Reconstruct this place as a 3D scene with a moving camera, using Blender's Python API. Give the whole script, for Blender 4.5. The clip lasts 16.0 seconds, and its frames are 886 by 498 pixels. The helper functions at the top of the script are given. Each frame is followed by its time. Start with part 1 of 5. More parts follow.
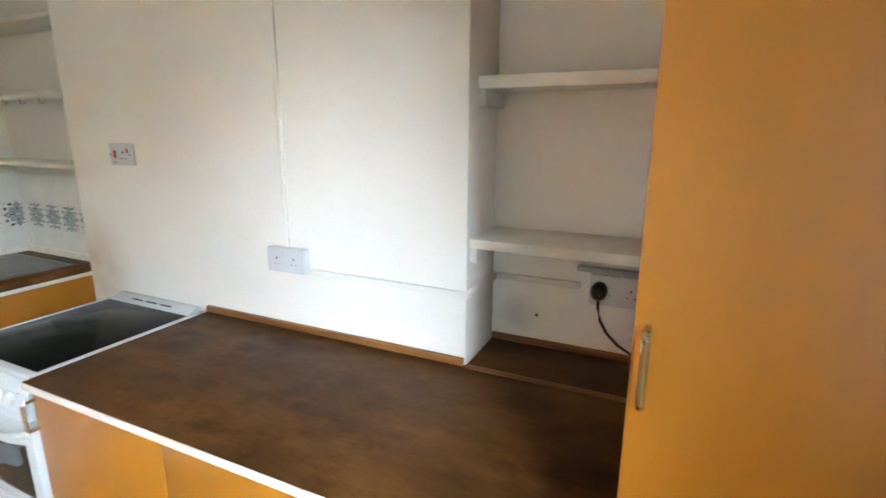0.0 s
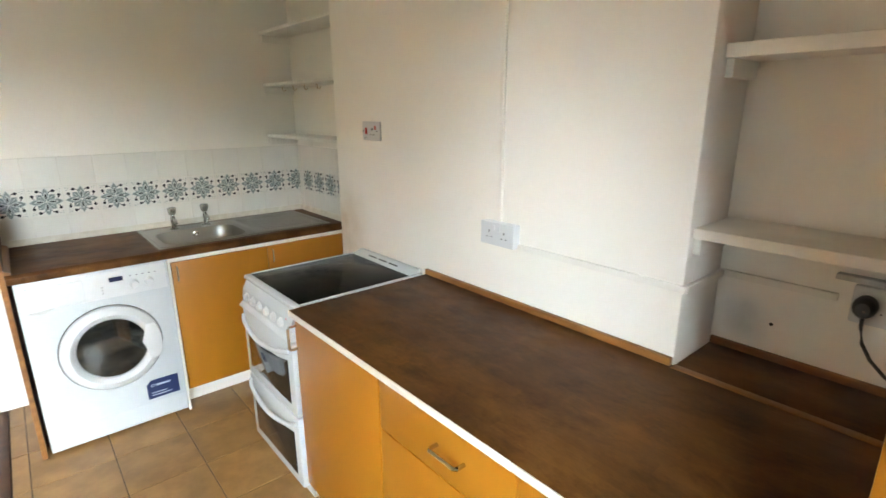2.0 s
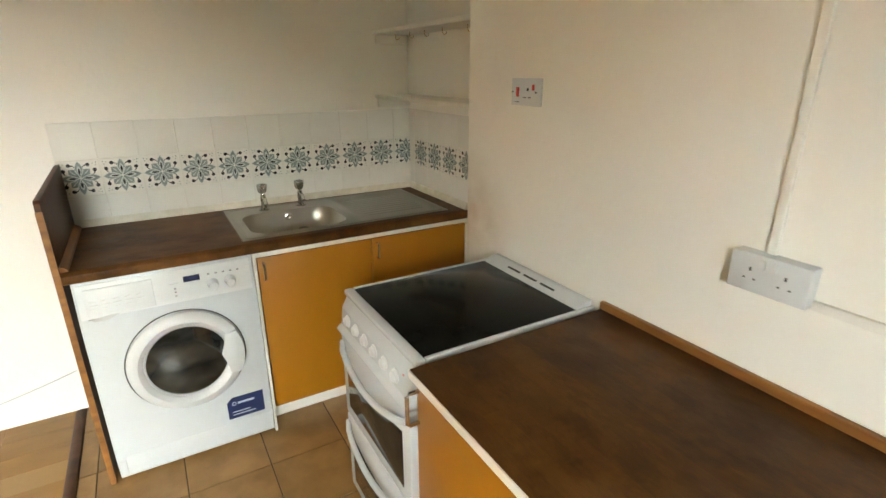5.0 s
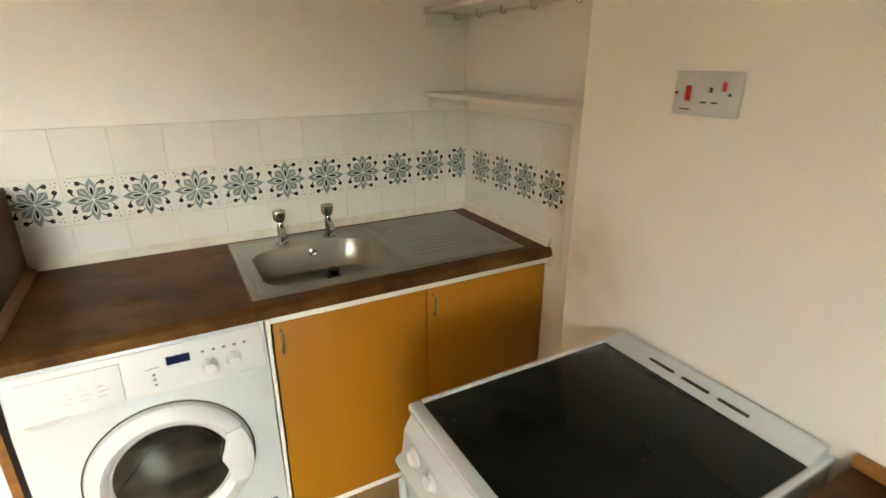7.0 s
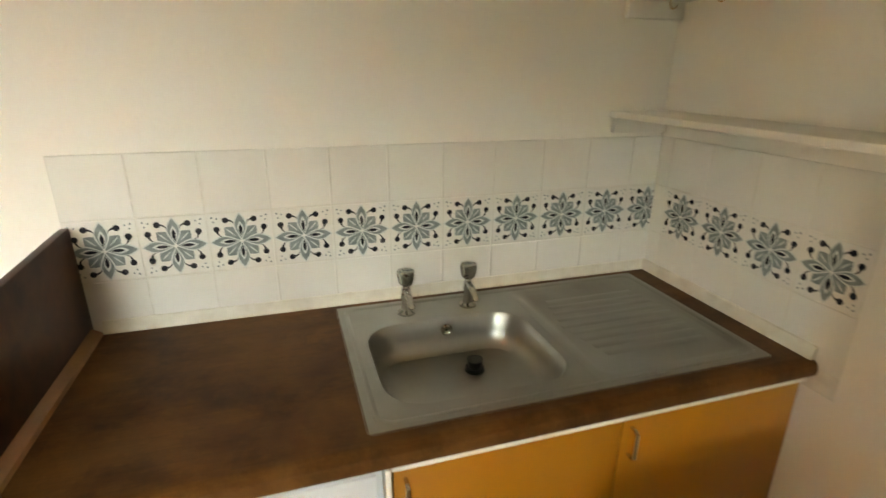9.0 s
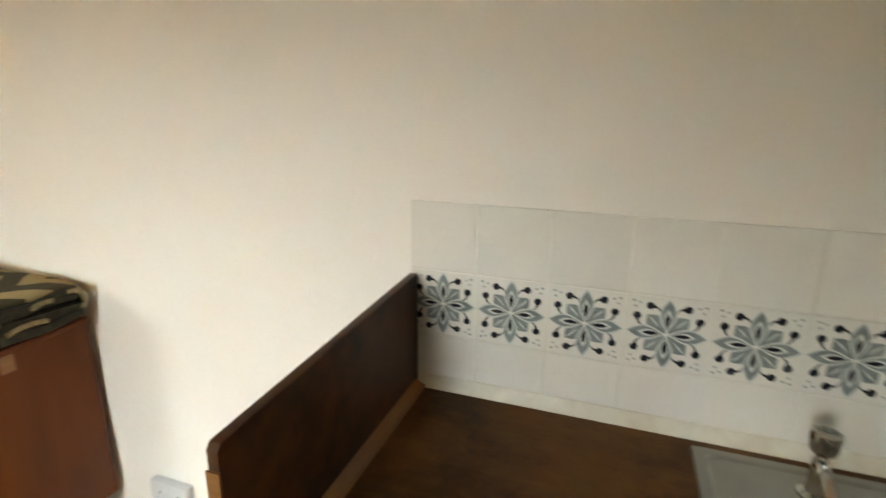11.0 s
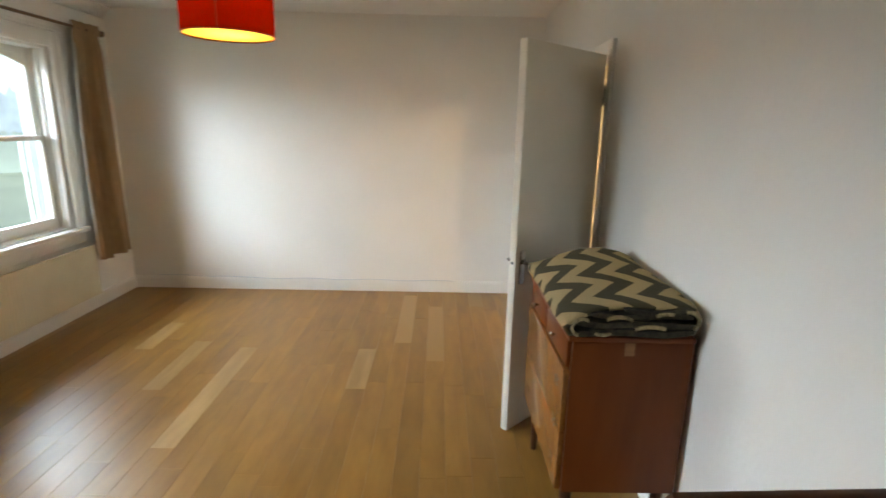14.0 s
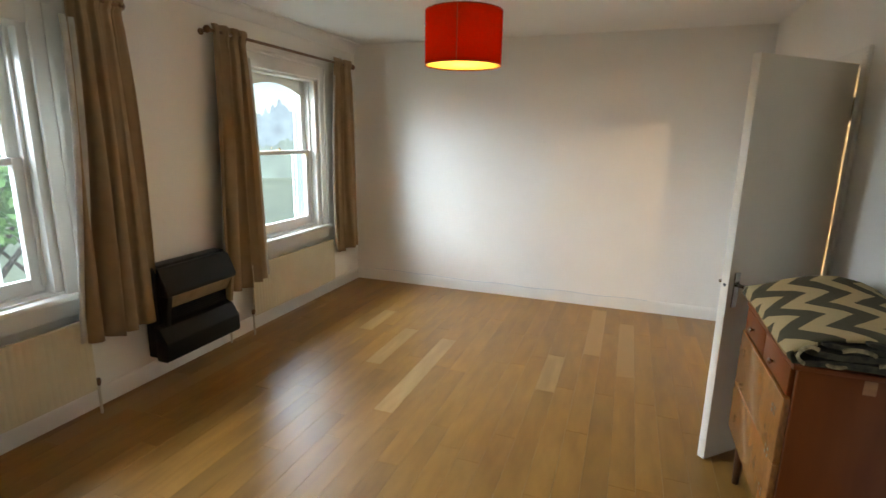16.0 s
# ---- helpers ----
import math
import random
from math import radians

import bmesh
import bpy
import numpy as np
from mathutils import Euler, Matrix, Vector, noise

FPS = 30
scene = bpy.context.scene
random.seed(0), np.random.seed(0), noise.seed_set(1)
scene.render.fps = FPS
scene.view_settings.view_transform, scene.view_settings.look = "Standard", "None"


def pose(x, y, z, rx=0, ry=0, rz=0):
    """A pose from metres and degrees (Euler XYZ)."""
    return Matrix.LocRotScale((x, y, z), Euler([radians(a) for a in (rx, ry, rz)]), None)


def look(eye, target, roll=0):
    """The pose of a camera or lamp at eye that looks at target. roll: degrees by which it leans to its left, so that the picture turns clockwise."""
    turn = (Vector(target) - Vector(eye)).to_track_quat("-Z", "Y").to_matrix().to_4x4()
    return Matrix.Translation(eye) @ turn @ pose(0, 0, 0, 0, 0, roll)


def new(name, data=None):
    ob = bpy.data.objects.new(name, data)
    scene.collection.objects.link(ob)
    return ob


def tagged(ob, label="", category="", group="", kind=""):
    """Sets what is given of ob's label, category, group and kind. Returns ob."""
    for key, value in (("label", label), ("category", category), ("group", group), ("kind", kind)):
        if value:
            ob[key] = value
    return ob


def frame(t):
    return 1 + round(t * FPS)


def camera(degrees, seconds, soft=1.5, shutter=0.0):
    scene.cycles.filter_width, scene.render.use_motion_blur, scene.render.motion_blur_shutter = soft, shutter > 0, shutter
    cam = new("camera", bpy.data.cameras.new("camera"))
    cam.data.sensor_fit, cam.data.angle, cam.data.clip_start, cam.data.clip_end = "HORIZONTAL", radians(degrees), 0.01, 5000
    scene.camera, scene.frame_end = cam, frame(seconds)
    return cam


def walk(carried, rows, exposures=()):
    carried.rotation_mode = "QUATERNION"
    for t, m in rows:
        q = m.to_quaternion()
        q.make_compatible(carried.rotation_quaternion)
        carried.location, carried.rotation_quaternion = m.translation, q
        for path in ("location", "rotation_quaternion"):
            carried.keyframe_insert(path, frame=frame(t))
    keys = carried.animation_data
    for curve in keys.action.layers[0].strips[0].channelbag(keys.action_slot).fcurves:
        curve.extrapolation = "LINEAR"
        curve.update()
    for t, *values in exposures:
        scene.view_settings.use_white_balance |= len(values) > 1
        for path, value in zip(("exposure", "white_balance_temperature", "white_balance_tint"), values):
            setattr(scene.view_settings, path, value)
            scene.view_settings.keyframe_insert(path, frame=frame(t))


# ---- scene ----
cam = camera(82.5, 16.0, shutter=0.4)

EXPOSURES = ((0, 2.5, 6400, 10), (1.5, 2.38, 6800, 10), (2.5, 2.2, 7500, 10), (3.5, 1.92, 8200, 10), (6, 2.08, 8500, 10), (8, 2.3, 9000, 10), (10.3, 1.93, 8500, 10),
             (11, 1.78, 8200, 10), (12.5, 1.68, 7400, 10), (13, 1.4, 7100, 10), (13.5, 1.26, 6900, 10), (14, 1.18, 6800, 10), (15, 1.2, 6750, 10), (16, 1.12, 6700, 10))
PATH = [
    (0, (3.293, -1.302, 1.549), (2.463, 0.457, 1.084), 0.2),
    (0.5, (3.29, -1.281, 1.545), (2.24, 0.357, 1.08), 0.2),
    (1, (3.293, -1.29, 1.546), (2.072, 0.217, 1.058), 0.0),
    (1.5, (3.303, -1.298, 1.54), (1.941, 0.076, 1.033), -0.1),
    (2, (3.304, -1.307, 1.537), (1.837, -0.056, 1.006), -0.2),
    (2.5, (3.294, -1.292, 1.532), (1.754, -0.143, 0.977), -0.2),
    (3, (3.225, -1.274, 1.526), (1.639, -0.2, 0.948), -0.1),
    (3.5, (3.074, -1.235, 1.526), (1.466, -0.208, 0.924), 0.1),
    (5.8, (2.331, -1.023, 1.507), (0.699, -0.092, 0.822), -0.1),
    (6, (2.263, -1.014, 1.508), (0.629, -0.084, 0.826), 0.1),
    (6.5, (2.101, -1.001, 1.503), (0.466, -0.078, 0.814), 0.3),
    (7, (1.936, -0.96, 1.502), (0.291, -0.059, 0.808), 0.1),
    (7.5, (1.765, -0.921, 1.503), (0.1, -0.047, 0.822), 0.1),
    (8, (1.622, -0.894, 1.488), (-0.087, -0.091, 0.829), -0.1),
    (8.2, (1.554, -0.882, 1.495), (-0.17, -0.12, 0.827), -0.0),
    (10.3, (1.091, -1.0, 1.474), (-0.839, -1.052, 0.949), 1.1),
    (10.5, (1.068, -1.008, 1.465), (-0.860, -1.2, 0.966), 1.2),
    (10.7, (1.043, -1.025, 1.47), (-0.872, -1.338, 0.977), 1.2),
    (11, (0.999, -0.997, 1.5), (-0.822, -1.631, 0.968), 0.6),
    (11.5, (0.893, -1.086, 1.538), (-0.784, -2.03, 0.993), 0.4),
    (12, (0.84, -1.109, 1.56), (-0.614, -2.379, 1.038), 0.3),
    (12.5, (0.838, -1.071, 1.578), (-0.354, -2.609, 1.114), 1.0),
    (13, (0.823, -0.998, 1.585), (0.049, -2.787, 1.138), 1.3),
    (13.5, (0.856, -0.939, 1.569), (0.498, -2.855, 1.121), 1.2),
    (14, (0.91, -0.869, 1.57), (0.889, -2.814, 1.103), 1.2),
    (14.5, (0.961, -0.792, 1.57), (1.19, -2.721, 1.092), 1.2),
    (15, (0.988, -0.728, 1.573), (1.408, -2.624, 1.095), 1.1),
    (15.5, (1.003, -0.68, 1.575), (1.566, -2.543, 1.116), 1.1),
    (16, (1.012, -0.645, 1.586), (1.678, -2.481, 1.156), 1.0),
]
walk(cam, [(t, look(eye, target, roll)) for t, eye, target, roll in PATH], EXPOSURES)

# ---- light ----
world = bpy.data.worlds.new("world")
scene.world = world
world.use_nodes = True
wn = world.node_tree
sky = wn.nodes.new("ShaderNodeTexSky")
sky.sky_type, sky.sun_disc = "NISHITA", False
sky.sun_elevation, sky.sun_rotation = radians(51), radians(-56)
sky.air_density, sky.dust_density, sky.ozone_density = 1.2, 0.3, 3.5
wn.links.new(sky.outputs[0], wn.nodes["Background"].inputs[0])
wn.nodes["Background"].inputs[1].default_value = 0.09


def lamp(name, kind, m, power, colour, size=1.0, size_y=None, angle=None):
    data = bpy.data.lights.new(name, kind)
    data.energy, data.color = power, colour
    if kind == "AREA":
        data.shape, data.size, data.size_y = "RECTANGLE", size, size_y or size
    if kind == "POINT":
        data.shadow_soft_size = size
    if angle:
        data.angle = radians(angle)
    ob = new(name, data)
    ob.matrix_world = m
    return ob


W_YS = (-1.94, -4.43)
SKYLIGHT = 4200
# Directional lamp added from behind the house to brighten only the outdoors.
lamp("outdoor_fill", "SUN", look((-6, 4, 9), (0, 0, 0)), 3.2, (1, 0.97, 0.92), angle=12)
lamp("skylight", "AREA", look((9.5, -3.15, 4.5), (3.9, -3.15, 1.4)), SKYLIGHT, (0.73, 0.87, 1.0), 15.5, 5.0)
lamp("skylight_side", "AREA", look((9.0, -14.5, 5.3), (3.9, -2.2, 1.5)), 800, (0.76, 0.88, 1.0), 13, 3.4)
lamp("skylight_low", "AREA", look((10.0, 0.8, 2.7), (3.9, -2.4, 1.4)), 560, (0.76, 0.88, 1.0), 10, 4.2)
lamp("bulb", "POINT", pose(1.98, -3.6, 2.14), 18, (1, 0.80, 0.52), 0.04)
lamp("corridor_lamp", "POINT", pose(-0.92, -2.96, 2.12), 27, (1, 0.66, 0.32), 0.04)


# ---- materials ----
def nodes_of(m):
    t = m.node_tree
    return t, t.nodes, t.links


def surface(name, a, b, scale=6.0, stretch=(1, 1, 1), rough=0.5, vary=0.08, bump=0.02, fine=90.0, metal=0.0, piece=0.0,
            c=None, c_at=0.86, coat=0.0, spread=(0.35, 0.65), gloss=0.5):
    """Colour between a and b by a large noise, fine relief and gloss by a small one. piece: how much each object differs."""
    m = bpy.data.materials.new(name)
    m.use_nodes = True
    t, n, l = nodes_of(m)
    p = n["Principled BSDF"]
    co = n.new("ShaderNodeTexCoord")
    info = n.new("ShaderNodeObjectInfo")
    shift = n.new("ShaderNodeVectorMath")
    shift.operation = "MULTIPLY_ADD"
    cmb = n.new("ShaderNodeCombineXYZ")
    for k in range(3):
        l.new(info.outputs["Random"], cmb.inputs[k])
    l.new(cmb.outputs[0], shift.inputs[0])
    shift.inputs[1].default_value = (17, 31, 23)
    l.new(co.outputs["Object"], shift.inputs[2])
    mp = n.new("ShaderNodeMapping")
    mp.inputs["Scale"].default_value = stretch
    l.new(shift.outputs[0], mp.inputs[0])
    big = n.new("ShaderNodeTexNoise")
    big.inputs["Scale"].default_value, big.inputs["Detail"].default_value = scale, 5
    small = n.new("ShaderNodeTexNoise")
    small.inputs["Scale"].default_value, small.inputs["Detail"].default_value = fine, 3
    l.new(mp.outputs[0], big.inputs[0])
    l.new(mp.outputs[0], small.inputs[0])
    ramp = n.new("ShaderNodeValToRGB")
    ramp.color_ramp.elements[0].position, ramp.color_ramp.elements[1].position = spread
    ramp.color_ramp.elements[0].color, ramp.color_ramp.elements[1].color = (*a, 1), (*b, 1)
    l.new(big.outputs[0], ramp.inputs[0])
    out = ramp.outputs[0]
    if c:
        r2 = n.new("ShaderNodeValToRGB")
        r2.color_ramp.interpolation = "CONSTANT" if piece else "LINEAR"
        r2.color_ramp.elements[0].color, r2.color_ramp.elements[0].position = (0, 0, 0, 1), 0
        r2.color_ramp.elements[1].color, r2.color_ramp.elements[1].position = (1, 1, 1, 1), c_at
        l.new(info.outputs["Random"] if piece else small.outputs[0], r2.inputs[0])
        mx = n.new("ShaderNodeMix")
        mx.data_type = "RGBA"
        mx.inputs[7].default_value = (*c, 1)
        l.new(r2.outputs[0], mx.inputs[0])
        l.new(out, mx.inputs[6])
        out = mx.outputs[2]
    if piece:
        hsv = n.new("ShaderNodeHueSaturation")
        mr = n.new("ShaderNodeMapRange")
        mr.inputs[3].default_value, mr.inputs[4].default_value = 1 - piece, 1 + piece
        fr = n.new("ShaderNodeMath")
        fr.operation = "FRACT"
        mu = n.new("ShaderNodeMath")
        mu.operation = "MULTIPLY"
        mu.inputs[1].default_value = 7.31
        l.new(info.outputs["Random"], mu.inputs[0])
        l.new(mu.outputs[0], fr.inputs[0])
        l.new(fr.outputs[0], mr.inputs[0])
        l.new(mr.outputs[0], hsv.inputs["Value"])
        l.new(out, hsv.inputs["Color"])
        out = hsv.outputs[0]
    l.new(out, p.inputs["Base Color"])
    rr = n.new("ShaderNodeMapRange")
    rr.inputs[3].default_value, rr.inputs[4].default_value = max(0.02, rough - vary), min(1, rough + vary)
    l.new(big.outputs[0], rr.inputs[0])
    l.new(rr.outputs[0], p.inputs["Roughness"])
    if bump:
        bp = n.new("ShaderNodeBump")
        bp.inputs["Strength"].default_value, bp.inputs["Distance"].default_value = bump, 0.01
        l.new(small.outputs[0], bp.inputs["Height"])
        l.new(bp.outputs[0], p.inputs["Normal"])
    p.inputs["Metallic"].default_value, p.inputs["Coat Weight"].default_value = metal, coat
    p.inputs["Specular IOR Level"].default_value = gloss
    return m


PAINT = surface("wall_paint", (0.835, 0.81, 0.755), (0.87, 0.845, 0.795), 1.4, rough=0.6, bump=0.12, fine=45)
CEILING_PAINT = surface("ceiling_paint", (0.82, 0.81, 0.78), (0.85, 0.84, 0.81), 1.5, rough=0.75, bump=0.05)
GLOSS = surface("white_gloss_paint", (0.78, 0.76, 0.71), (0.81, 0.79, 0.74), 5, rough=0.38, vary=0.06, bump=0.03, fine=40)
DOOR_PAINT = surface("old_door_paint", (0.80, 0.75, 0.64), (0.84, 0.79, 0.69), 3, rough=0.42, vary=0.06, bump=0.03, fine=40)
SHELF_PAINT = surface("shelf_paint", (0.74, 0.72, 0.67), (0.82, 0.80, 0.75), 9, rough=0.4, bump=0.12, fine=50)
PLANK = surface("oak_plank", (0.200, 0.093, 0.016), (0.345, 0.178, 0.037), 4, (3.0, 0.7, 1), 0.37, 0.07, 0.03, 120, piece=0.13, spread=(0.22, 0.78),
                c=(0.33, 0.19, 0.064), c_at=0.9)
PALE_PLANK = surface("pale_oak_plank", (0.31, 0.185, 0.064), (0.42, 0.265, 0.105), 5, (3.2, 0.4, 1), 0.37, 0.05, 0.02, 160, piece=0.06)
SUBFLOOR = surface("dark_joint", (0.085, 0.048, 0.018), (0.12, 0.068, 0.028), rough=0.8)
TILE_JOINT = surface("dark_tile_joint", (0.035, 0.02, 0.01), (0.06, 0.035, 0.015), rough=0.8)
FLOOR_TILE = surface("vinyl_tile", (0.225, 0.118, 0.038), (0.335, 0.186, 0.066), 8, rough=0.4, vary=0.12, bump=0.1, fine=45, piece=0.12,
                     c=None)
ORANGE = surface("orange_veneer", (0.36, 0.135, 0.009), (0.43, 0.172, 0.013), 3, (2.5, 2.5, 0.5), 0.36, 0.03, 0.01, 60, spread=(0.1, 0.9))
EDGE = surface("brown_edging", (0.19, 0.075, 0.02), (0.30, 0.13, 0.035), 6, (1, 1, 6), 0.4, 0.1, 0.04, 60)
BOARD = surface("dark_board", (0.045, 0.017, 0.007), (0.085, 0.032, 0.012), 5, (4, 1, 4), 0.42, 0.06, 0.03, 60, gloss=0.25)
TILE = surface("white_tile", (0.76, 0.745, 0.70), (0.80, 0.785, 0.74), 5, rough=0.14, vary=0.04, bump=0.01, fine=20, piece=0.02)
GROUT = surface("grout", (0.68, 0.66, 0.60), (0.78, 0.76, 0.70), 30, rough=0.8)
PETAL_EDGE = surface("tile_petal_edge", (0.62, 0.66, 0.64), (0.70, 0.73, 0.70), 40, rough=0.2, bump=0.0)
PETAL = surface("tile_petal", (0.19, 0.225, 0.225), (0.28, 0.325, 0.33), 40, rough=0.2, bump=0.0)
INK = surface("tile_ink", (0.012, 0.014, 0.02), (0.03, 0.03, 0.04), 40, rough=0.25, bump=0.0)
SEALANT = surface("sealant", (0.62, 0.58, 0.48), (0.72, 0.69, 0.6), 20, rough=0.4)
ENAMEL = surface("white_enamel", (0.54, 0.58, 0.61), (0.58, 0.62, 0.65), 3, rough=0.22, vary=0.05, bump=0.0)
PLASTIC = surface("white_plastic", (0.59, 0.61, 0.63), (0.63, 0.65, 0.67), 6, rough=0.35, bump=0.0)
GREY = surface("grey_plastic", (0.42, 0.43, 0.44), (0.5, 0.51, 0.52), 6, rough=0.4, bump=0.0)
BLACK = surface("black_plastic", (0.012, 0.012, 0.012), (0.022, 0.022, 0.022), 8, rough=0.35, bump=0.02)
HOB_GLASS = surface("hob_glass", (0.004, 0.004, 0.004), (0.008, 0.008, 0.007), 9, rough=0.14, vary=0.05, bump=0.0, gloss=0.1)
OVEN_GLASS = surface("oven_glass", (0.012, 0.012, 0.012), (0.02, 0.019, 0.018), 5, rough=0.08, bump=0.0)
PORTHOLE = surface("porthole_glass", (0.025, 0.027, 0.026), (0.10, 0.105, 0.10), 7, (1, 1, 2.5), 0.07, 0.05, 0.0, metal=0.75)
HEATER = surface("heater_enamel", (0.004, 0.004, 0.004), (0.010, 0.009, 0.008), 7, rough=0.5, bump=0.05, gloss=0.25)
BRONZE = surface("dull_bronze", (0.22, 0.165, 0.095), (0.30, 0.23, 0.14), 9, rough=0.5)
STEEL = surface("brushed_steel", (0.30, 0.29, 0.26), (0.37, 0.36, 0.325), 5, (1, 1, 1), 0.33, 0.07, 0.015, 90, metal=1.0)
CHROME = surface("chrome", (0.50, 0.49, 0.46), (0.62, 0.61, 0.58), 12, rough=0.09, vary=0.04, bump=0.0, metal=1.0)
RED = surface("red_plastic", (0.5, 0.02, 0.015), (0.6, 0.03, 0.02), 12, rough=0.3, bump=0.0)
BLUE = surface("blue_label", (0.008, 0.02, 0.075), (0.012, 0.028, 0.10), 12, rough=0.3, bump=0.0)
PALE_GREY = surface("pale_grey_print", (0.62, 0.63, 0.64), (0.68, 0.69, 0.7), 12, rough=0.4, bump=0.0)
DISPLAY = surface("display_glass", (0.006, 0.01, 0.04), (0.01, 0.015, 0.06), 12, rough=0.15, bump=0.0)
LABEL_INK = surface("pale_ink", (0.45, 0.5, 0.58), (0.55, 0.6, 0.66), 12, rough=0.4, bump=0.0)
GREY_INK = surface("grey_ink", (0.22, 0.23, 0.25), (0.3, 0.3, 0.32), 12, rough=0.4, bump=0.0)
MAHOGANY = surface("mahogany", (0.105, 0.026, 0.006), (0.20, 0.056, 0.014), 4, (3.5, 3.5, 0.6), 0.37, 0.06, 0.02, 90, coat=0.0, spread=(0.0, 1.0), gloss=0.16)
BURR = surface("light_veneer", (0.31, 0.125, 0.030), (0.45, 0.20, 0.052), 6, (2, 3, 0.7), 0.22, 0.06, 0.01, 60, coat=0.2,
               c=(0.14, 0.05, 0.012), c_at=0.9)
CREAM = surface("cream_enamel", (0.60, 0.54, 0.37), (0.66, 0.60, 0.43), 4, rough=0.4, bump=0.01)
FABRIC = surface("curtain_cloth", (0.30, 0.205, 0.115), (0.37, 0.26, 0.150), 12, (1, 1, 1), 0.9, 0.05, 0.3, 420, spread=(0.2, 0.8))
LINING = surface("curtain_lining", (0.50, 0.48, 0.43), (0.60, 0.57, 0.51), 14, (1, 1, 1), 0.85, 0.05, 0.2, 350)
ROD = surface("varnished_rod", (0.11, 0.05, 0.02), (0.2, 0.1, 0.04), 9, (6, 1, 6), 0.35, 0.08, 0.02)
COPPER = surface("pipe_paint", (0.5, 0.46, 0.38), (0.62, 0.58, 0.48), 20, rough=0.45, bump=0.03)
BRASS = surface("brass", (0.55, 0.36, 0.12), (0.65, 0.45, 0.18), 20, rough=0.25, metal=1.0)
RENDERED = surface("white_masonry", (0.13, 0.17, 0.19), (0.17, 0.21, 0.23), 5, rough=0.8, bump=0.15)
GRASS = surface("grass", (0.16, 0.20, 0.14), (0.24, 0.29, 0.20), 0.3, rough=0.9, bump=0.3, fine=4)
LEAF = surface("leaf", (0.04, 0.10, 0.02), (0.11, 0.2, 0.05), 2, rough=0.6, bump=0.0)
BARK = surface("bark", (0.05, 0.04, 0.03), (0.1, 0.08, 0.06), 9, (4, 4, 1), 0.9, bump=0.4, fine=30)
RUG_EDGE = surface("rug_edge", (0.16, 0.13, 0.07), (0.42, 0.34, 0.19), 60, rough=0.95, bump=0.3, fine=200)
FOLD_SHADE = surface("rug_fold_shade", (0.018, 0.015, 0.009), (0.055, 0.047, 0.026), 40, rough=0.95, bump=0.4, fine=200)


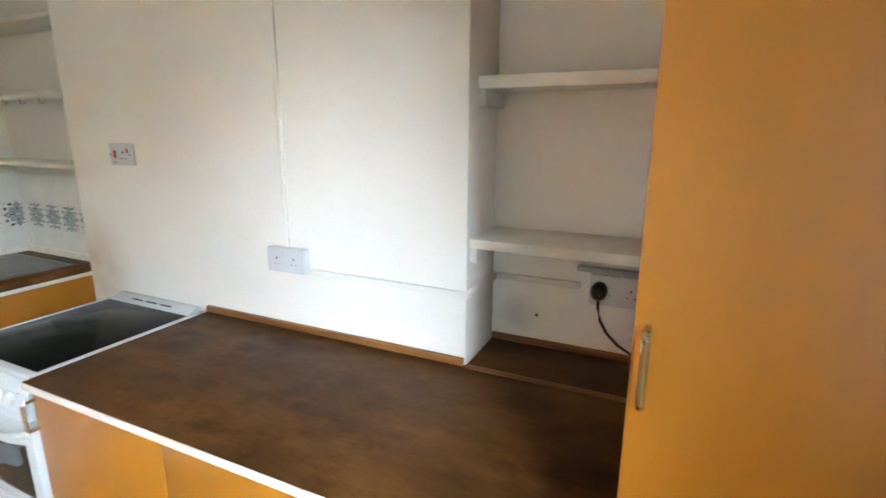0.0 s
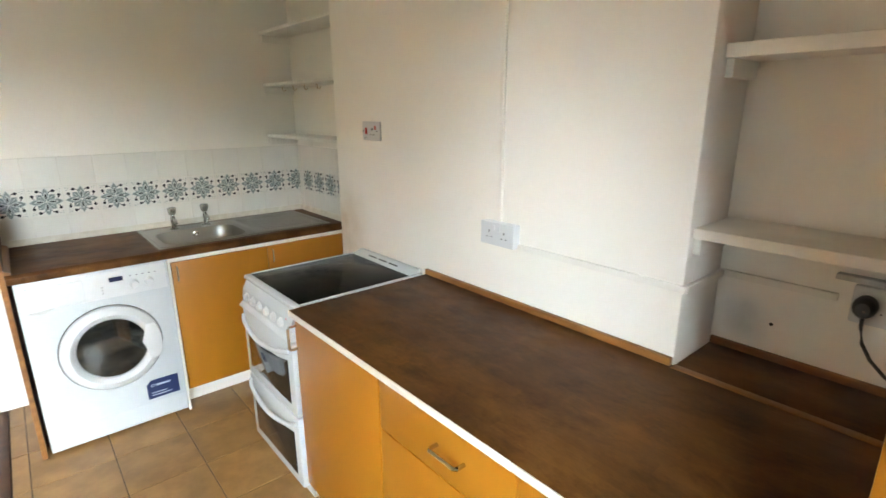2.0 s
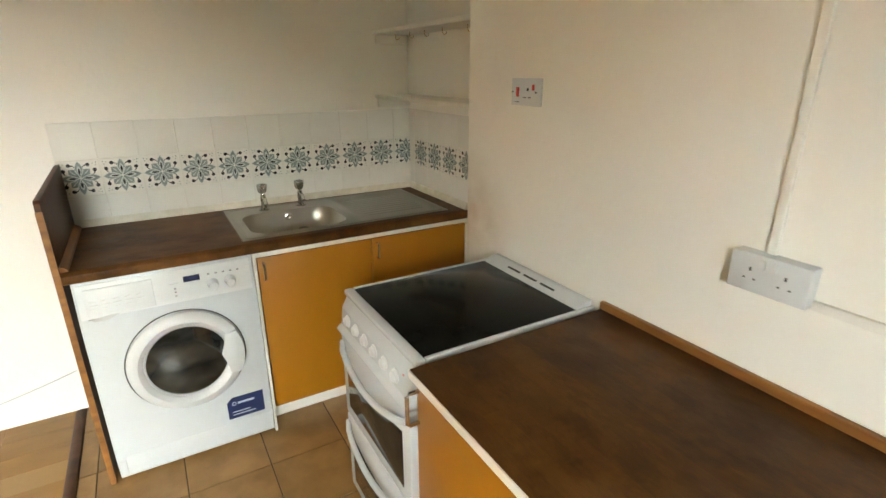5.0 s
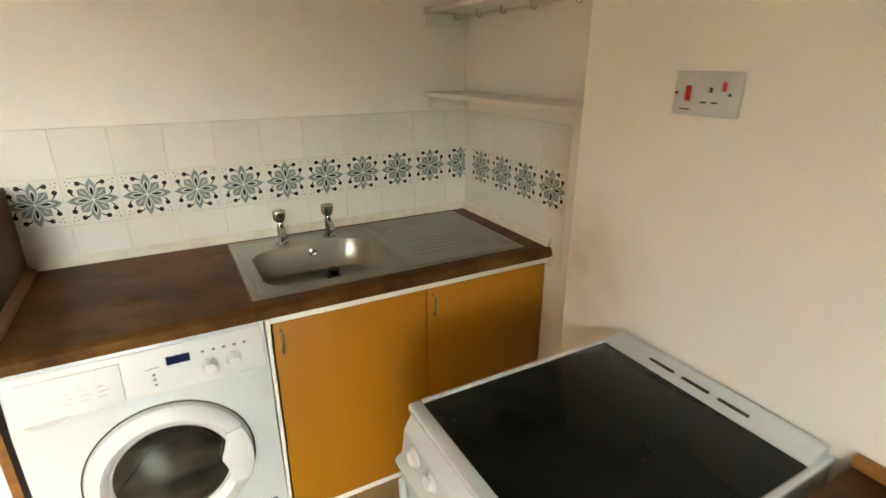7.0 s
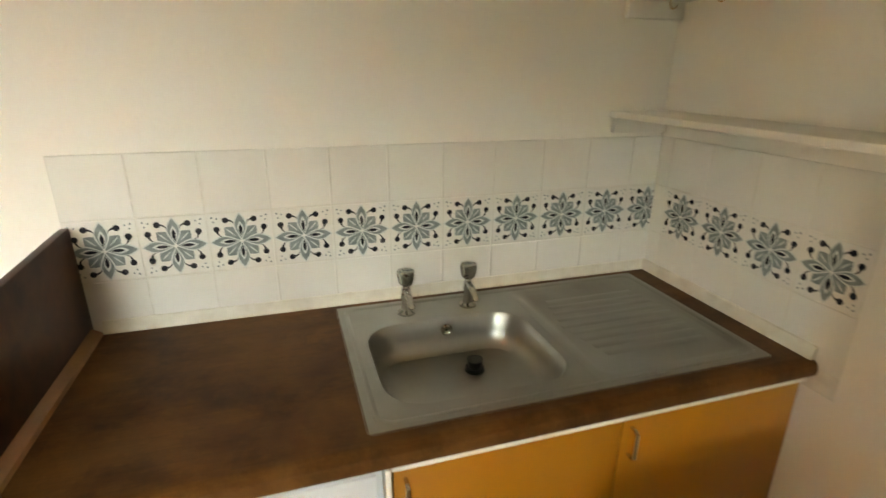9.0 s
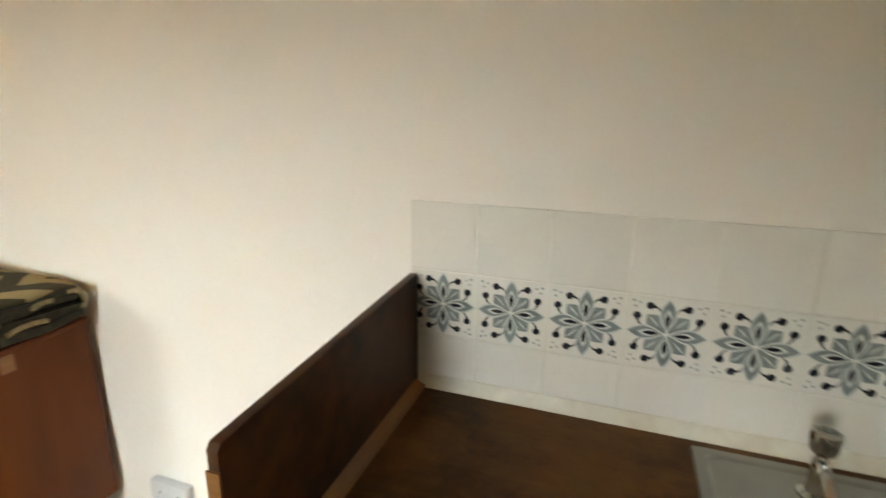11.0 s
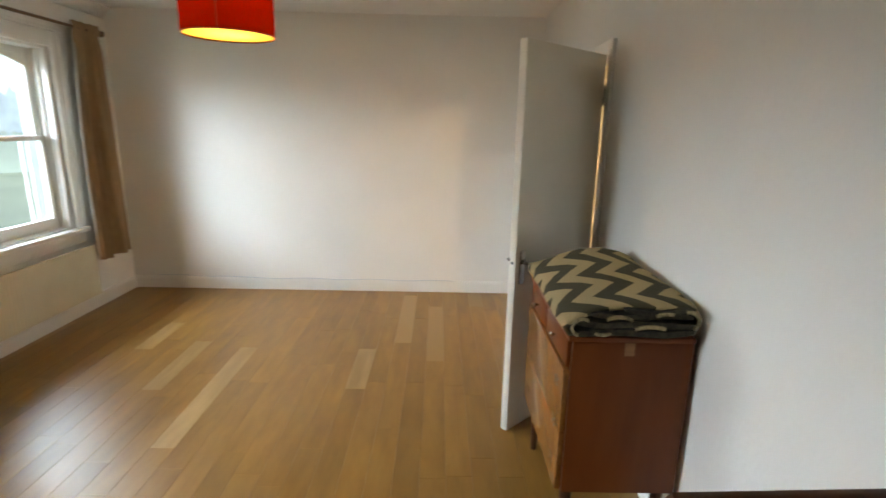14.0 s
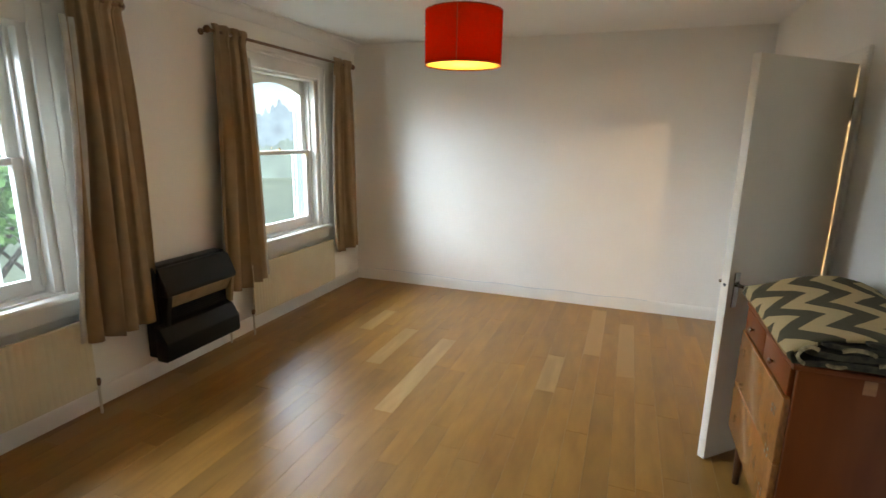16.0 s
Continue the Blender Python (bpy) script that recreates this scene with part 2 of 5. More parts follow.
def worktop_material(name, along):
    """Worn oiled staves: tone by stave, streaks along the grain, dark ragged stains. along: 0 if the staves run in x, 1 in y."""
    m = bpy.data.materials.new(name)
    m.use_nodes = True
    t, n, l = nodes_of(m)
    p, co = n["Principled BSDF"], n.new("ShaderNodeTexCoord")

    def noisy(stretch, scale, detail, rough=0.55, warp=0.0):
        mp, no = n.new("ShaderNodeMapping"), n.new("ShaderNodeTexNoise")
        mp.inputs["Scale"].default_value = stretch if along == 0 else (stretch[1], stretch[0], stretch[2])
        no.inputs["Scale"].default_value, no.inputs["Detail"].default_value = scale, detail
        no.inputs["Roughness"].default_value, no.inputs["Distortion"].default_value = rough, warp
        l.new(co.outputs["Object"], mp.inputs[0])
        l.new(mp.outputs[0], no.inputs[0])
        return no.outputs[0]

    def ramp(src, stops):
        r = n.new("ShaderNodeValToRGB")
        e = r.color_ramp.elements
        for k, (at, c) in enumerate(stops):
            el = e[k] if k < 2 else e.new(at)
            el.position, el.color = at, (*c, 1)
        l.new(src, r.inputs[0])
        return r.outputs[0]

    def mul(a, b, f=1.0):
        x = n.new("ShaderNodeMix")
        x.data_type, x.blend_type = "RGBA", "MULTIPLY"
        x.inputs[0].default_value = f
        l.new(a, x.inputs[6])
        l.new(b, x.inputs[7])
        return x.outputs[2]

    base = ramp(noisy((1.0, 1.3, 1), 3.4, 9, 0.68, 0.3), [(0.28, (0.060, 0.0222, 0.0054)), (0.72, (0.178, 0.077, 0.0205)), (0.5, (0.110, 0.0450, 0.0110))])
    stain = ramp(noisy((1.0, 1.5, 1), 4.5, 9, 0.72, 0.25), [(0.37, (0.56, 0.52, 0.50)), (0.52, (1, 1, 1))])
    grain = ramp(noisy((3.0, 55.0, 1), 6.0, 4), [(0.3, (0.90, 0.89, 0.88)), (0.7, (1.06, 1.06, 1.05))])
    # staves 42 mm wide and 0.36 m long
    sep, cmb, wn_ = n.new("ShaderNodeSeparateXYZ"), n.new("ShaderNodeCombineXYZ"), n.new("ShaderNodeTexWhiteNoise")
    l.new(co.outputs["Object"], sep.inputs[0])

    def op(kind, a, b):
        k = n.new("ShaderNodeMath")
        k.operation = kind
        for i, v in enumerate((a, b)):
            if isinstance(v, (int, float)):
                k.inputs[i].default_value = v
            elif v is not None:
                l.new(v, k.inputs[i])
        return k.outputs[0]

    row = op("FLOOR", op("MULTIPLY", sep.outputs[1 - along], 1 / 0.042), None)
    col = op("FLOOR", op("ADD", op("MULTIPLY", sep.outputs[along], 1 / 0.36), op("MULTIPLY", row, 0.377)), None)
    l.new(row, cmb.inputs[0])
    l.new(col, cmb.inputs[1])
    wn_.noise_dimensions = "2D"
    l.new(cmb.outputs[0], wn_.inputs["Vector"])
    stave = ramp(wn_.outputs["Value"], [(0.0, (0.86, 0.85, 0.84)), (1.0, (1.13, 1.12, 1.11))])
    colour = mul(mul(mul(base, stain), grain), stave)
    l.new(colour, p.inputs["Base Color"])
    ro = n.new("ShaderNodeMapRange")
    ro.inputs[3].default_value, ro.inputs[4].default_value = 0.34, 0.6
    l.new(noisy((1, 2, 1), 9, 5), ro.inputs[0])
    l.new(ro.outputs[0], p.inputs["Roughness"])
    p.inputs["Specular IOR Level"].default_value = 0.17
    bp = n.new("ShaderNodeBump")
    bp.inputs["Strength"].default_value, bp.inputs["Distance"].default_value = 0.08, 0.004
    l.new(noisy((3.0, 40.0, 1), 6.0, 4), bp.inputs["Height"])
    l.new(bp.outputs[0], p.inputs["Normal"])
    return m


WORK_X, WORK_Y = worktop_material("worktop_along_x", 0), worktop_material("worktop_along_y", 1)


def glass_material():
    m = bpy.data.materials.new("window_glass")
    m.use_nodes = True
    t, n, l = nodes_of(m)
    n.remove(n["Principled BSDF"])
    tr, gl, mx, fr = (n.new("ShaderNodeBsdfTransparent"), n.new("ShaderNodeBsdfGlossy"), n.new("ShaderNodeMixShader"), n.new("ShaderNodeLayerWeight"))
    tr.inputs[0].default_value = (0.94, 0.97, 0.98, 1)
    gl.inputs["Roughness"].default_value = 0.02
    fr.inputs[0].default_value = 0.5
    pw, mr = n.new("ShaderNodeMath"), n.new("ShaderNodeMapRange")
    pw.operation = "POWER"
    pw.inputs[1].default_value = 4.0
    l.new(fr.outputs["Facing"], pw.inputs[0])
    l.new(pw.outputs[0], mr.inputs[0])
    mr.inputs[3].default_value, mr.inputs[4].default_value = 0.03, 0.7
    l.new(mr.outputs[0], mx.inputs[0])
    l.new(tr.outputs[0], mx.inputs[1])
    l.new(gl.outputs[0], mx.inputs[2])
    # a thin translucent film that pales the view through the pane
    veil, film = n.new("ShaderNodeBsdfTranslucent"), n.new("ShaderNodeMixShader")
    veil.inputs[0].default_value = (0.75, 0.8, 0.82, 1)
    film.inputs[0].default_value = 0.006
    l.new(mx.outputs[0], film.inputs[1])
    l.new(veil.outputs[0], film.inputs[2])
    l.new(film.outputs[0], n["Material Output"].inputs[0])
    return m


def cloth_shade(name, colour, through_colour):
    m = bpy.data.materials.new(name)
    m.use_nodes = True
    t, n, l = nodes_of(m)
    n.remove(n["Principled BSDF"])
    d, tl, mx = n.new("ShaderNodeBsdfDiffuse"), n.new("ShaderNodeBsdfTranslucent"), n.new("ShaderNodeMixShader")
    co, no, ra = n.new("ShaderNodeTexCoord"), n.new("ShaderNodeTexNoise"), n.new("ShaderNodeMapRange")
    no.inputs["Scale"].default_value = 160
    l.new(co.outputs["Object"], no.inputs[0])
    ra.inputs[3].default_value, ra.inputs[4].default_value = 0.5, 0.7
    l.new(no.outputs[0], ra.inputs[0])
    l.new(ra.outputs[0], mx.inputs[0])
    d.inputs[0].default_value, tl.inputs[0].default_value = (*colour, 1), (*through_colour, 1)
    l.new(d.outputs[0], mx.inputs[1])
    l.new(tl.outputs[0], mx.inputs[2])
    l.new(mx.outputs[0], n["Material Output"].inputs[0])
    return m


def chevron_material():
    m = bpy.data.materials.new("chevron_weave")
    m.use_nodes = True
    t, n, l = nodes_of(m)
    p = n["Principled BSDF"]
    uv, sep = n.new("ShaderNodeUVMap"), n.new("ShaderNodeSeparateXYZ")
    l.new(uv.outputs[0], sep.inputs[0])

    def math_node(op, a, b=None):
        k = n.new("ShaderNodeMath")
        k.operation = op
        for i, v in enumerate((a, b)):
            if v is None:
                continue
            if isinstance(v, (int, float)):
                k.inputs[i].default_value = v
            else:
                l.new(v, k.inputs[i])
        return k.outputs[0]

    zig = math_node("PINGPONG", sep.outputs[1], 0.118)
    run = math_node("ADD", sep.outputs[0], math_node("MULTIPLY", zig, 0.95))
    band = math_node("GREATER_THAN", math_node("FRACT", math_node("MULTIPLY", run, 1 / 0.150)), 0.5)
    no = n.new("ShaderNodeTexNoise")
    no.inputs["Scale"].default_value = 300
    mx, dim = n.new("ShaderNodeMix"), n.new("ShaderNodeMix")
    mx.data_type = dim.data_type = "RGBA"
    mx.inputs[6].default_value, mx.inputs[7].default_value = (0.54, 0.41, 0.20, 1), (0.075, 0.064, 0.028, 1)
    l.new(band, mx.inputs[0])
    dim.blend_type = "MULTIPLY"
    dim.inputs[0].default_value = 0.5
    l.new(mx.outputs[2], dim.inputs[6])
    l.new(no.outputs[0], dim.inputs[7])
    l.new(dim.outputs[2], p.inputs["Base Color"])
    p.inputs["Roughness"].default_value = 0.95
    bp = n.new("ShaderNodeBump")
    bp.inputs["Strength"].default_value, bp.inputs["Distance"].default_value = 0.5, 0.004
    l.new(no.outputs[0], bp.inputs["Height"])
    l.new(bp.outputs[0], p.inputs["Normal"])
    return m


GLASS = glass_material()
SHADE = cloth_shade("red_shade", (0.25, 0.03, 0.008), (0.19, 0.020, 0.0018))
DIFFUSER = cloth_shade("yellow_lining", (0.8, 0.55, 0.15), (0.35, 0.20, 0.03))
CHEVRON = chevron_material()


def patched(base, name, centre, radius, colour, amount):
    """The base paint with one ragged patch of the given colour round a point of the wall."""
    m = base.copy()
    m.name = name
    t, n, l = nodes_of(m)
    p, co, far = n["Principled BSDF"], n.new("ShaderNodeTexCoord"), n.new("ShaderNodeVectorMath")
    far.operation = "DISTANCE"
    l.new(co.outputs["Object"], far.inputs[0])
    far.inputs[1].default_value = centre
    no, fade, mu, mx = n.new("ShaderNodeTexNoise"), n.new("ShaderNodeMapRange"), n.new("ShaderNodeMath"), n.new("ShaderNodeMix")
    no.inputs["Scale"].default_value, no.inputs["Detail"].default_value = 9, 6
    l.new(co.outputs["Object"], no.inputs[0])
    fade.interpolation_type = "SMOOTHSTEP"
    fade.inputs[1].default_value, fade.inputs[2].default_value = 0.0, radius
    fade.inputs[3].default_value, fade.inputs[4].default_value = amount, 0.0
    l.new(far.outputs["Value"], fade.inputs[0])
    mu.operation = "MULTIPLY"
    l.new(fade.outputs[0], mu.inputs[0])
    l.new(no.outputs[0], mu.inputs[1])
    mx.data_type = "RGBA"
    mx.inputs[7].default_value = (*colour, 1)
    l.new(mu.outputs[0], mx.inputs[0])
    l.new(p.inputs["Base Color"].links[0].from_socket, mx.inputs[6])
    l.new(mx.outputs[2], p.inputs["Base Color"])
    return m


BREAST_PAINT = patched(PAINT, "smoke_stained_paint", (0.97, 0.0, 0.96), 0.30, (0.42, 0.28, 0.14), 1.0)
ALCOVE_PAINT = patched(PAINT, "mould_spotted_paint", (2.84, 0.24, 0.95), 0.09, (0.25, 0.27, 0.25), 0.9)


# ---- building blocks ----
def bx(bm, x0, x1, y0, y1, z0, z1, bev=0.0, seg=2):
    r = bmesh.ops.create_cube(bm, size=1)
    for v in r["verts"]:
        v.co = Vector(((x0 + x1) / 2 + v.co.x * (x1 - x0), (y0 + y1) / 2 + v.co.y * (y1 - y0), (z0 + z1) / 2 + v.co.z * (z1 - z0)))
    if bev:
        edges = list({e for v in r["verts"] for e in v.link_edges})
        bmesh.ops.bevel(bm, geom=edges, offset=bev, segments=seg, profile=0.5, affect="EDGES")
    return bm


def box(*a, **k):
    return bx(bmesh.new(), *a, **k)


def rod(bm, p0, p1, r0, r1=None, n=16):
    p0, p1 = Vector(p0), Vector(p1)
    m = Matrix.Translation((p0 + p1) / 2) @ (p1 - p0).to_track_quat("Z", "Y").to_matrix().to_4x4()
    bmesh.ops.create_cone(bm, cap_ends=True, segments=n, radius1=r0, radius2=r0 if r1 is None else r1, depth=(p1 - p0).length, matrix=m)
    return bm


def tube(bm, pts, r, n=8):
    pts = [Vector(p) for p in pts]
    rings = []
    for i, p in enumerate(pts):
        d = (pts[min(i + 1, len(pts) - 1)] - pts[max(i - 1, 0)]).normalized()
        side = d.cross(Vector((0, 0, 1)) if abs(d.z) < 0.9 else Vector((0, 1, 0))).normalized()
        up = side.cross(d)
        rings.append([bm.verts.new(p + r * (math.cos(a) * side + math.sin(a) * up)) for a in (2 * math.pi * k / n for k in range(n))])
    for a, b in zip(rings, rings[1:]):
        for k in range(n):
            bm.faces.new((a[k], a[(k + 1) % n], b[(k + 1) % n], b[k]))
    bm.faces.new(rings[0][::-1])
    bm.faces.new(rings[-1])
    return bm


def prism(bm, pts, axis, a0, a1, bev=0.0):
    """The outline pts, in the two other axes in order, carried along an axis from a0 to a1."""
    def place(u, v, w):
        return {"x": (w, u, v), "y": (u, w, v), "z": (u, v, w)}[axis]
    lo = [bm.verts.new(place(u, v, a0)) for u, v in pts]
    hi = [bm.verts.new(place(u, v, a1)) for u, v in pts]
    faces = [bm.faces.new(lo), bm.faces.new(hi[::-1])]
    for k in range(len(pts)):
        j = (k + 1) % len(pts)
        faces.append(bm.faces.new((lo[j], lo[k], hi[k], hi[j])))
    bmesh.ops.recalc_face_normals(bm, faces=faces)
    if bev:
        bmesh.ops.bevel(bm, geom=list({e for f in faces for e in f.edges}), offset=bev, segments=2, profile=0.5, affect="EDGES")
    return bm


def lathe(bm, rings, centre, axis="z", n=32, cap=True):
    """Rings of (radius, height) turned about an axis through the centre."""
    made = []
    c = Vector(centre)
    for r, h in rings:
        ring = []
        for k in range(n):
            a = 2 * math.pi * k / n
            u, v = r * math.cos(a), r * math.sin(a)
            ring.append(bm.verts.new(c + Vector({"z": (u, v, h), "x": (h, u, v), "y": (u, h, v)}[axis])))
        made.append(ring)
    for a, b in zip(made, made[1:]):
        for k in range(n):
            bm.faces.new((a[k], a[(k + 1) % n], b[(k + 1) % n], b[k]))
    if cap:
        bm.faces.new(made[0])
        bm.faces.new(made[-1])
    bmesh.ops.recalc_face_normals(bm, faces=bm.faces)
    return bm


def mesh_of(name, bm, mat, smooth=None):
    me = bpy.data.meshes.new(name)
    bm.to_mesh(me)
    bm.free()
    me.materials.append(mat)
    if smooth is not None:
        me.polygons.foreach_set("use_smooth", [True] * len(me.polygons))
        me.set_sharp_from_angle(angle=radians(smooth))
    return me


def thing(name, label, category, at=(0, 0, 0), rz=0.0, group="", kind=""):
    ob = new(name)
    ob.empty_display_size = 0.1
    ob.matrix_basis = pose(*at, 0, 0, rz)
    return tagged(ob, label, category, group, kind)


def part(name, bm, mat, parent, label="", smooth=35):
    ob = new(name, mesh_of(name, bm, mat, smooth))
    ob.parent = parent
    return tagged(ob, label)


def single(name, bm, mat, label="", category="", kind="", smooth=35, group=""):
    return tagged(new(name, mesh_of(name, bm, mat, smooth)), label, category, group, kind)


# ---- the room: x from the sink wall, y from the chimney breast, both towards the windows and the kitchen ----
FARY, WX, CEIL, WALL = -5.61, 3.85, 2.52, 0.3
BREAST = 0.925
BACK, EDGE_Y, ALCOVE = 0.24, -1.535, 0.2103
DOOR_Y0, DOOR_Y1, DOOR_Z = -4.50, -3.705, 1.985
WIN = [(wy - 0.5, wy + 0.5) for wy in W_YS]
SILL_Z, HEAD_Z = 0.73, 2.13


def structure(name, bm, mat, **k):
    return single(name, bm, mat, kind="structure", **k)


floor_room = structure("floor", box(-0.15, WX + WALL, FARY - 0.15, EDGE_Y, -0.12, -0.012), SUBFLOOR, label="golden oak plank floor of the living room", category="floor")
floor_kitchen = structure("floor_kitchen", box(-0.15, WX + WALL, EDGE_Y, BACK + 0.15, -0.12, -0.004), TILE_JOINT, label="worn brown square vinyl tiles in the kitchen corner", category="floor")
structure("ceiling", box(-0.15, WX + WALL, FARY - 0.15, BACK + 0.15, CEIL, CEIL + 0.12), CEILING_PAINT, label="plain white painted ceiling", category="ceiling")

bm = bmesh.new()
bx(bm, -0.15, 0, DOOR_Y1, BACK + 0.15, 0, CEIL)
bx(bm, -0.15, 0, FARY - 0.15, DOOR_Y0, 0, CEIL)
bx(bm, -0.15, 0, DOOR_Y0, DOOR_Y1, DOOR_Z, CEIL)
wall_sink = structure("wall_west", bm, PAINT, label="off-white painted wall behind the sink and chest", category="wall", smooth=None)
structure("wall_south", box(0, WX + WALL, FARY - 0.15, FARY, 0, CEIL), PAINT, label="bare off-white far wall of the living room", category="wall", smooth=None)
wall_alcove = structure("wall_north", bx(box(0, WX + WALL, BACK, BACK + 0.15, 0, CEIL), 0.0, BREAST, ALCOVE, BACK, 0, CEIL), ALCOVE_PAINT, label="off-white wall at the back of the alcoves", category="wall", smooth=None)
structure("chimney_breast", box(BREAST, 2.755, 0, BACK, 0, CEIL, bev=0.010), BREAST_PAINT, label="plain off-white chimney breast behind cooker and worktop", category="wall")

bm = bmesh.new()
edges_y = [FARY] + [v for a, b in sorted(WIN) for v in (a, b)] + [BACK]
for y0, y1 in zip(edges_y[::2], edges_y[1::2]):
    bx(bm, WX, WX + WALL, y0, y1, 0, CEIL)
for y0, y1 in WIN:
    bx(bm, WX, WX + WALL, y0, y1, 0, SILL_Z)
    bx(bm, WX, WX + WALL, y0, y1, HEAD_Z, CEIL)
structure("wall_east", bm, PAINT, label="off-white window wall with two tall openings", category="wall", smooth=None)

cove = [(0, 0), (0, -0.09), (0.012, -0.09), (0.018, -0.07), (0.03, -0.045), (0.05, -0.025), (0.075, -0.014), (0.095, -0.012), (0.095, 0)]
structure("cornice", prism(bmesh.new(), [(WX - u, CEIL + v) for u, v in cove], "y", FARY, -0.68), CEILING_PAINT, label="white moulded cornice along the window wall", category="cornice")
skirt = [(0, 0), (0.018, 0), (0.018, 0.085), (0.014, 0.1), (0.006, 0.112), (0, 0.112)]
structure("baseboard_south", prism(bmesh.new(), [(FARY + u, v) for u, v in skirt], "x", 0, WX), GLOSS, label="white painted skirting board", category="skirting board")
structure("baseboard_east", prism(bmesh.new(), [(WX - u, v) for u, v in skirt], "y", FARY + 0.018, -0.68), GLOSS, label="white painted skirting board", category="skirting board")
structure("baseboard_corner", prism(bmesh.new(), [(u, v) for u, v in skirt], "y", FARY + 0.018, DOOR_Y0 - 0.075), GLOSS, label="white painted skirting board", category="skirting board")


# the corridor behind the door
bm = bmesh.new()
bx(bm, -1.35, -1.25, -5.2, -2.4, 0, 2.4)
bx(bm, -1.25, -0.15, -5.3, -5.2, 0, 2.4)
bx(bm, -1.25, -0.15, -2.5, -2.4, 0, 2.4)
structure("corridor_wall", bm, PAINT, label="cream corridor walls beyond the door", category="wall", smooth=None)
structure("corridor_floor", box(-1.35, -0.15, -5.3, -2.4, -0.1, -0.01), SUBFLOOR, label="dark corridor floor", category="floor")
structure("corridor_ceiling", box(-1.35, -0.15, -5.3, -2.4, 2.4, 2.5), CEILING_PAINT, label="white corridor ceiling", category="ceiling")

# door lining, architrave and leaf
frame_ob = thing("door_frame", "white gloss door frame with a plain architrave", "door frame", (0, 0, 0), kind="structure")
bm = bmesh.new()
bx(bm, -0.15, 0.0, DOOR_Y1 - 0.03, DOOR_Y1, 0, DOOR_Z, bev=0.002)
bx(bm, -0.15, 0.0, DOOR_Y0, DOOR_Y0 + 0.03, 0, DOOR_Z, bev=0.002)
bx(bm, -0.15, 0.0, DOOR_Y0 + 0.03, DOOR_Y1 - 0.03, DOOR_Z - 0.03, DOOR_Z, bev=0.002)
part("lining", bm, GLOSS, frame_ob)
bm = bmesh.new()
bx(bm, 0.0, 0.02, DOOR_Y1 - 0.015, DOOR_Y1 + 0.045, 0, DOOR_Z + 0.055, bev=0.004)
bx(bm, 0.0, 0.02, DOOR_Y0 - 0.06, DOOR_Y0 + 0.015, 0, DOOR_Z + 0.055, bev=0.004)
bx(bm, 0.0, 0.02, DOOR_Y0 + 0.015, DOOR_Y1 - 0.015, DOOR_Z - 0.015, DOOR_Z + 0.055, bev=0.004)
part("architrave", bm, GLOSS, frame_ob)

door = thing("door", "white painted flush door, standing wide open", "door", (0.020, DOOR_Y1 - 0.025, 0), rz=43.4, kind="structure")
part("leaf", box(0.004, 0.70, -0.04, 0.0, 0.012, 1.965, bev=0.003), DOOR_PAINT, door)
for z in (0.22, 1.757):
    part("hinge", rod(box(-0.012, 0.004, -0.036, 0.004, z - 0.055, z + 0.055), (-0.010, 0.006, z - 0.055), (-0.010, 0.006, z + 0.055), 0.010, n=10), BRONZE, door, "dull painted hinge")
for s in (1, -1):
    y = 0.0 if s > 0 else -0.04
    hd = part("handle", box(0.632, 0.67, min(y, y + s * 0.006), max(y, y + s * 0.006), 0.82, 0.99, bev=0.002), CHROME, door, "worn chrome lever handle on a long plate")
    bm = rod(bmesh.new(), (0.65, y + s * 0.006, 0.93), (0.65, y + s * 0.042, 0.93), 0.009, n=12)
    tube(bm, [(0.655, y + s * 0.04, 0.93), (0.62, y + s * 0.046, 0.93), (0.585, y + s * 0.045, 0.929), (0.55, y + s * 0.04, 0.927)], 0.008, 10)
    part("lever", bm, CHROME, hd)
part("latch", rod(bmesh.new(), (0.6995, -0.02, 0.93), (0.7015, -0.02, 0.93), 0.008, n=12), BLACK, door, "small dark latch hole")


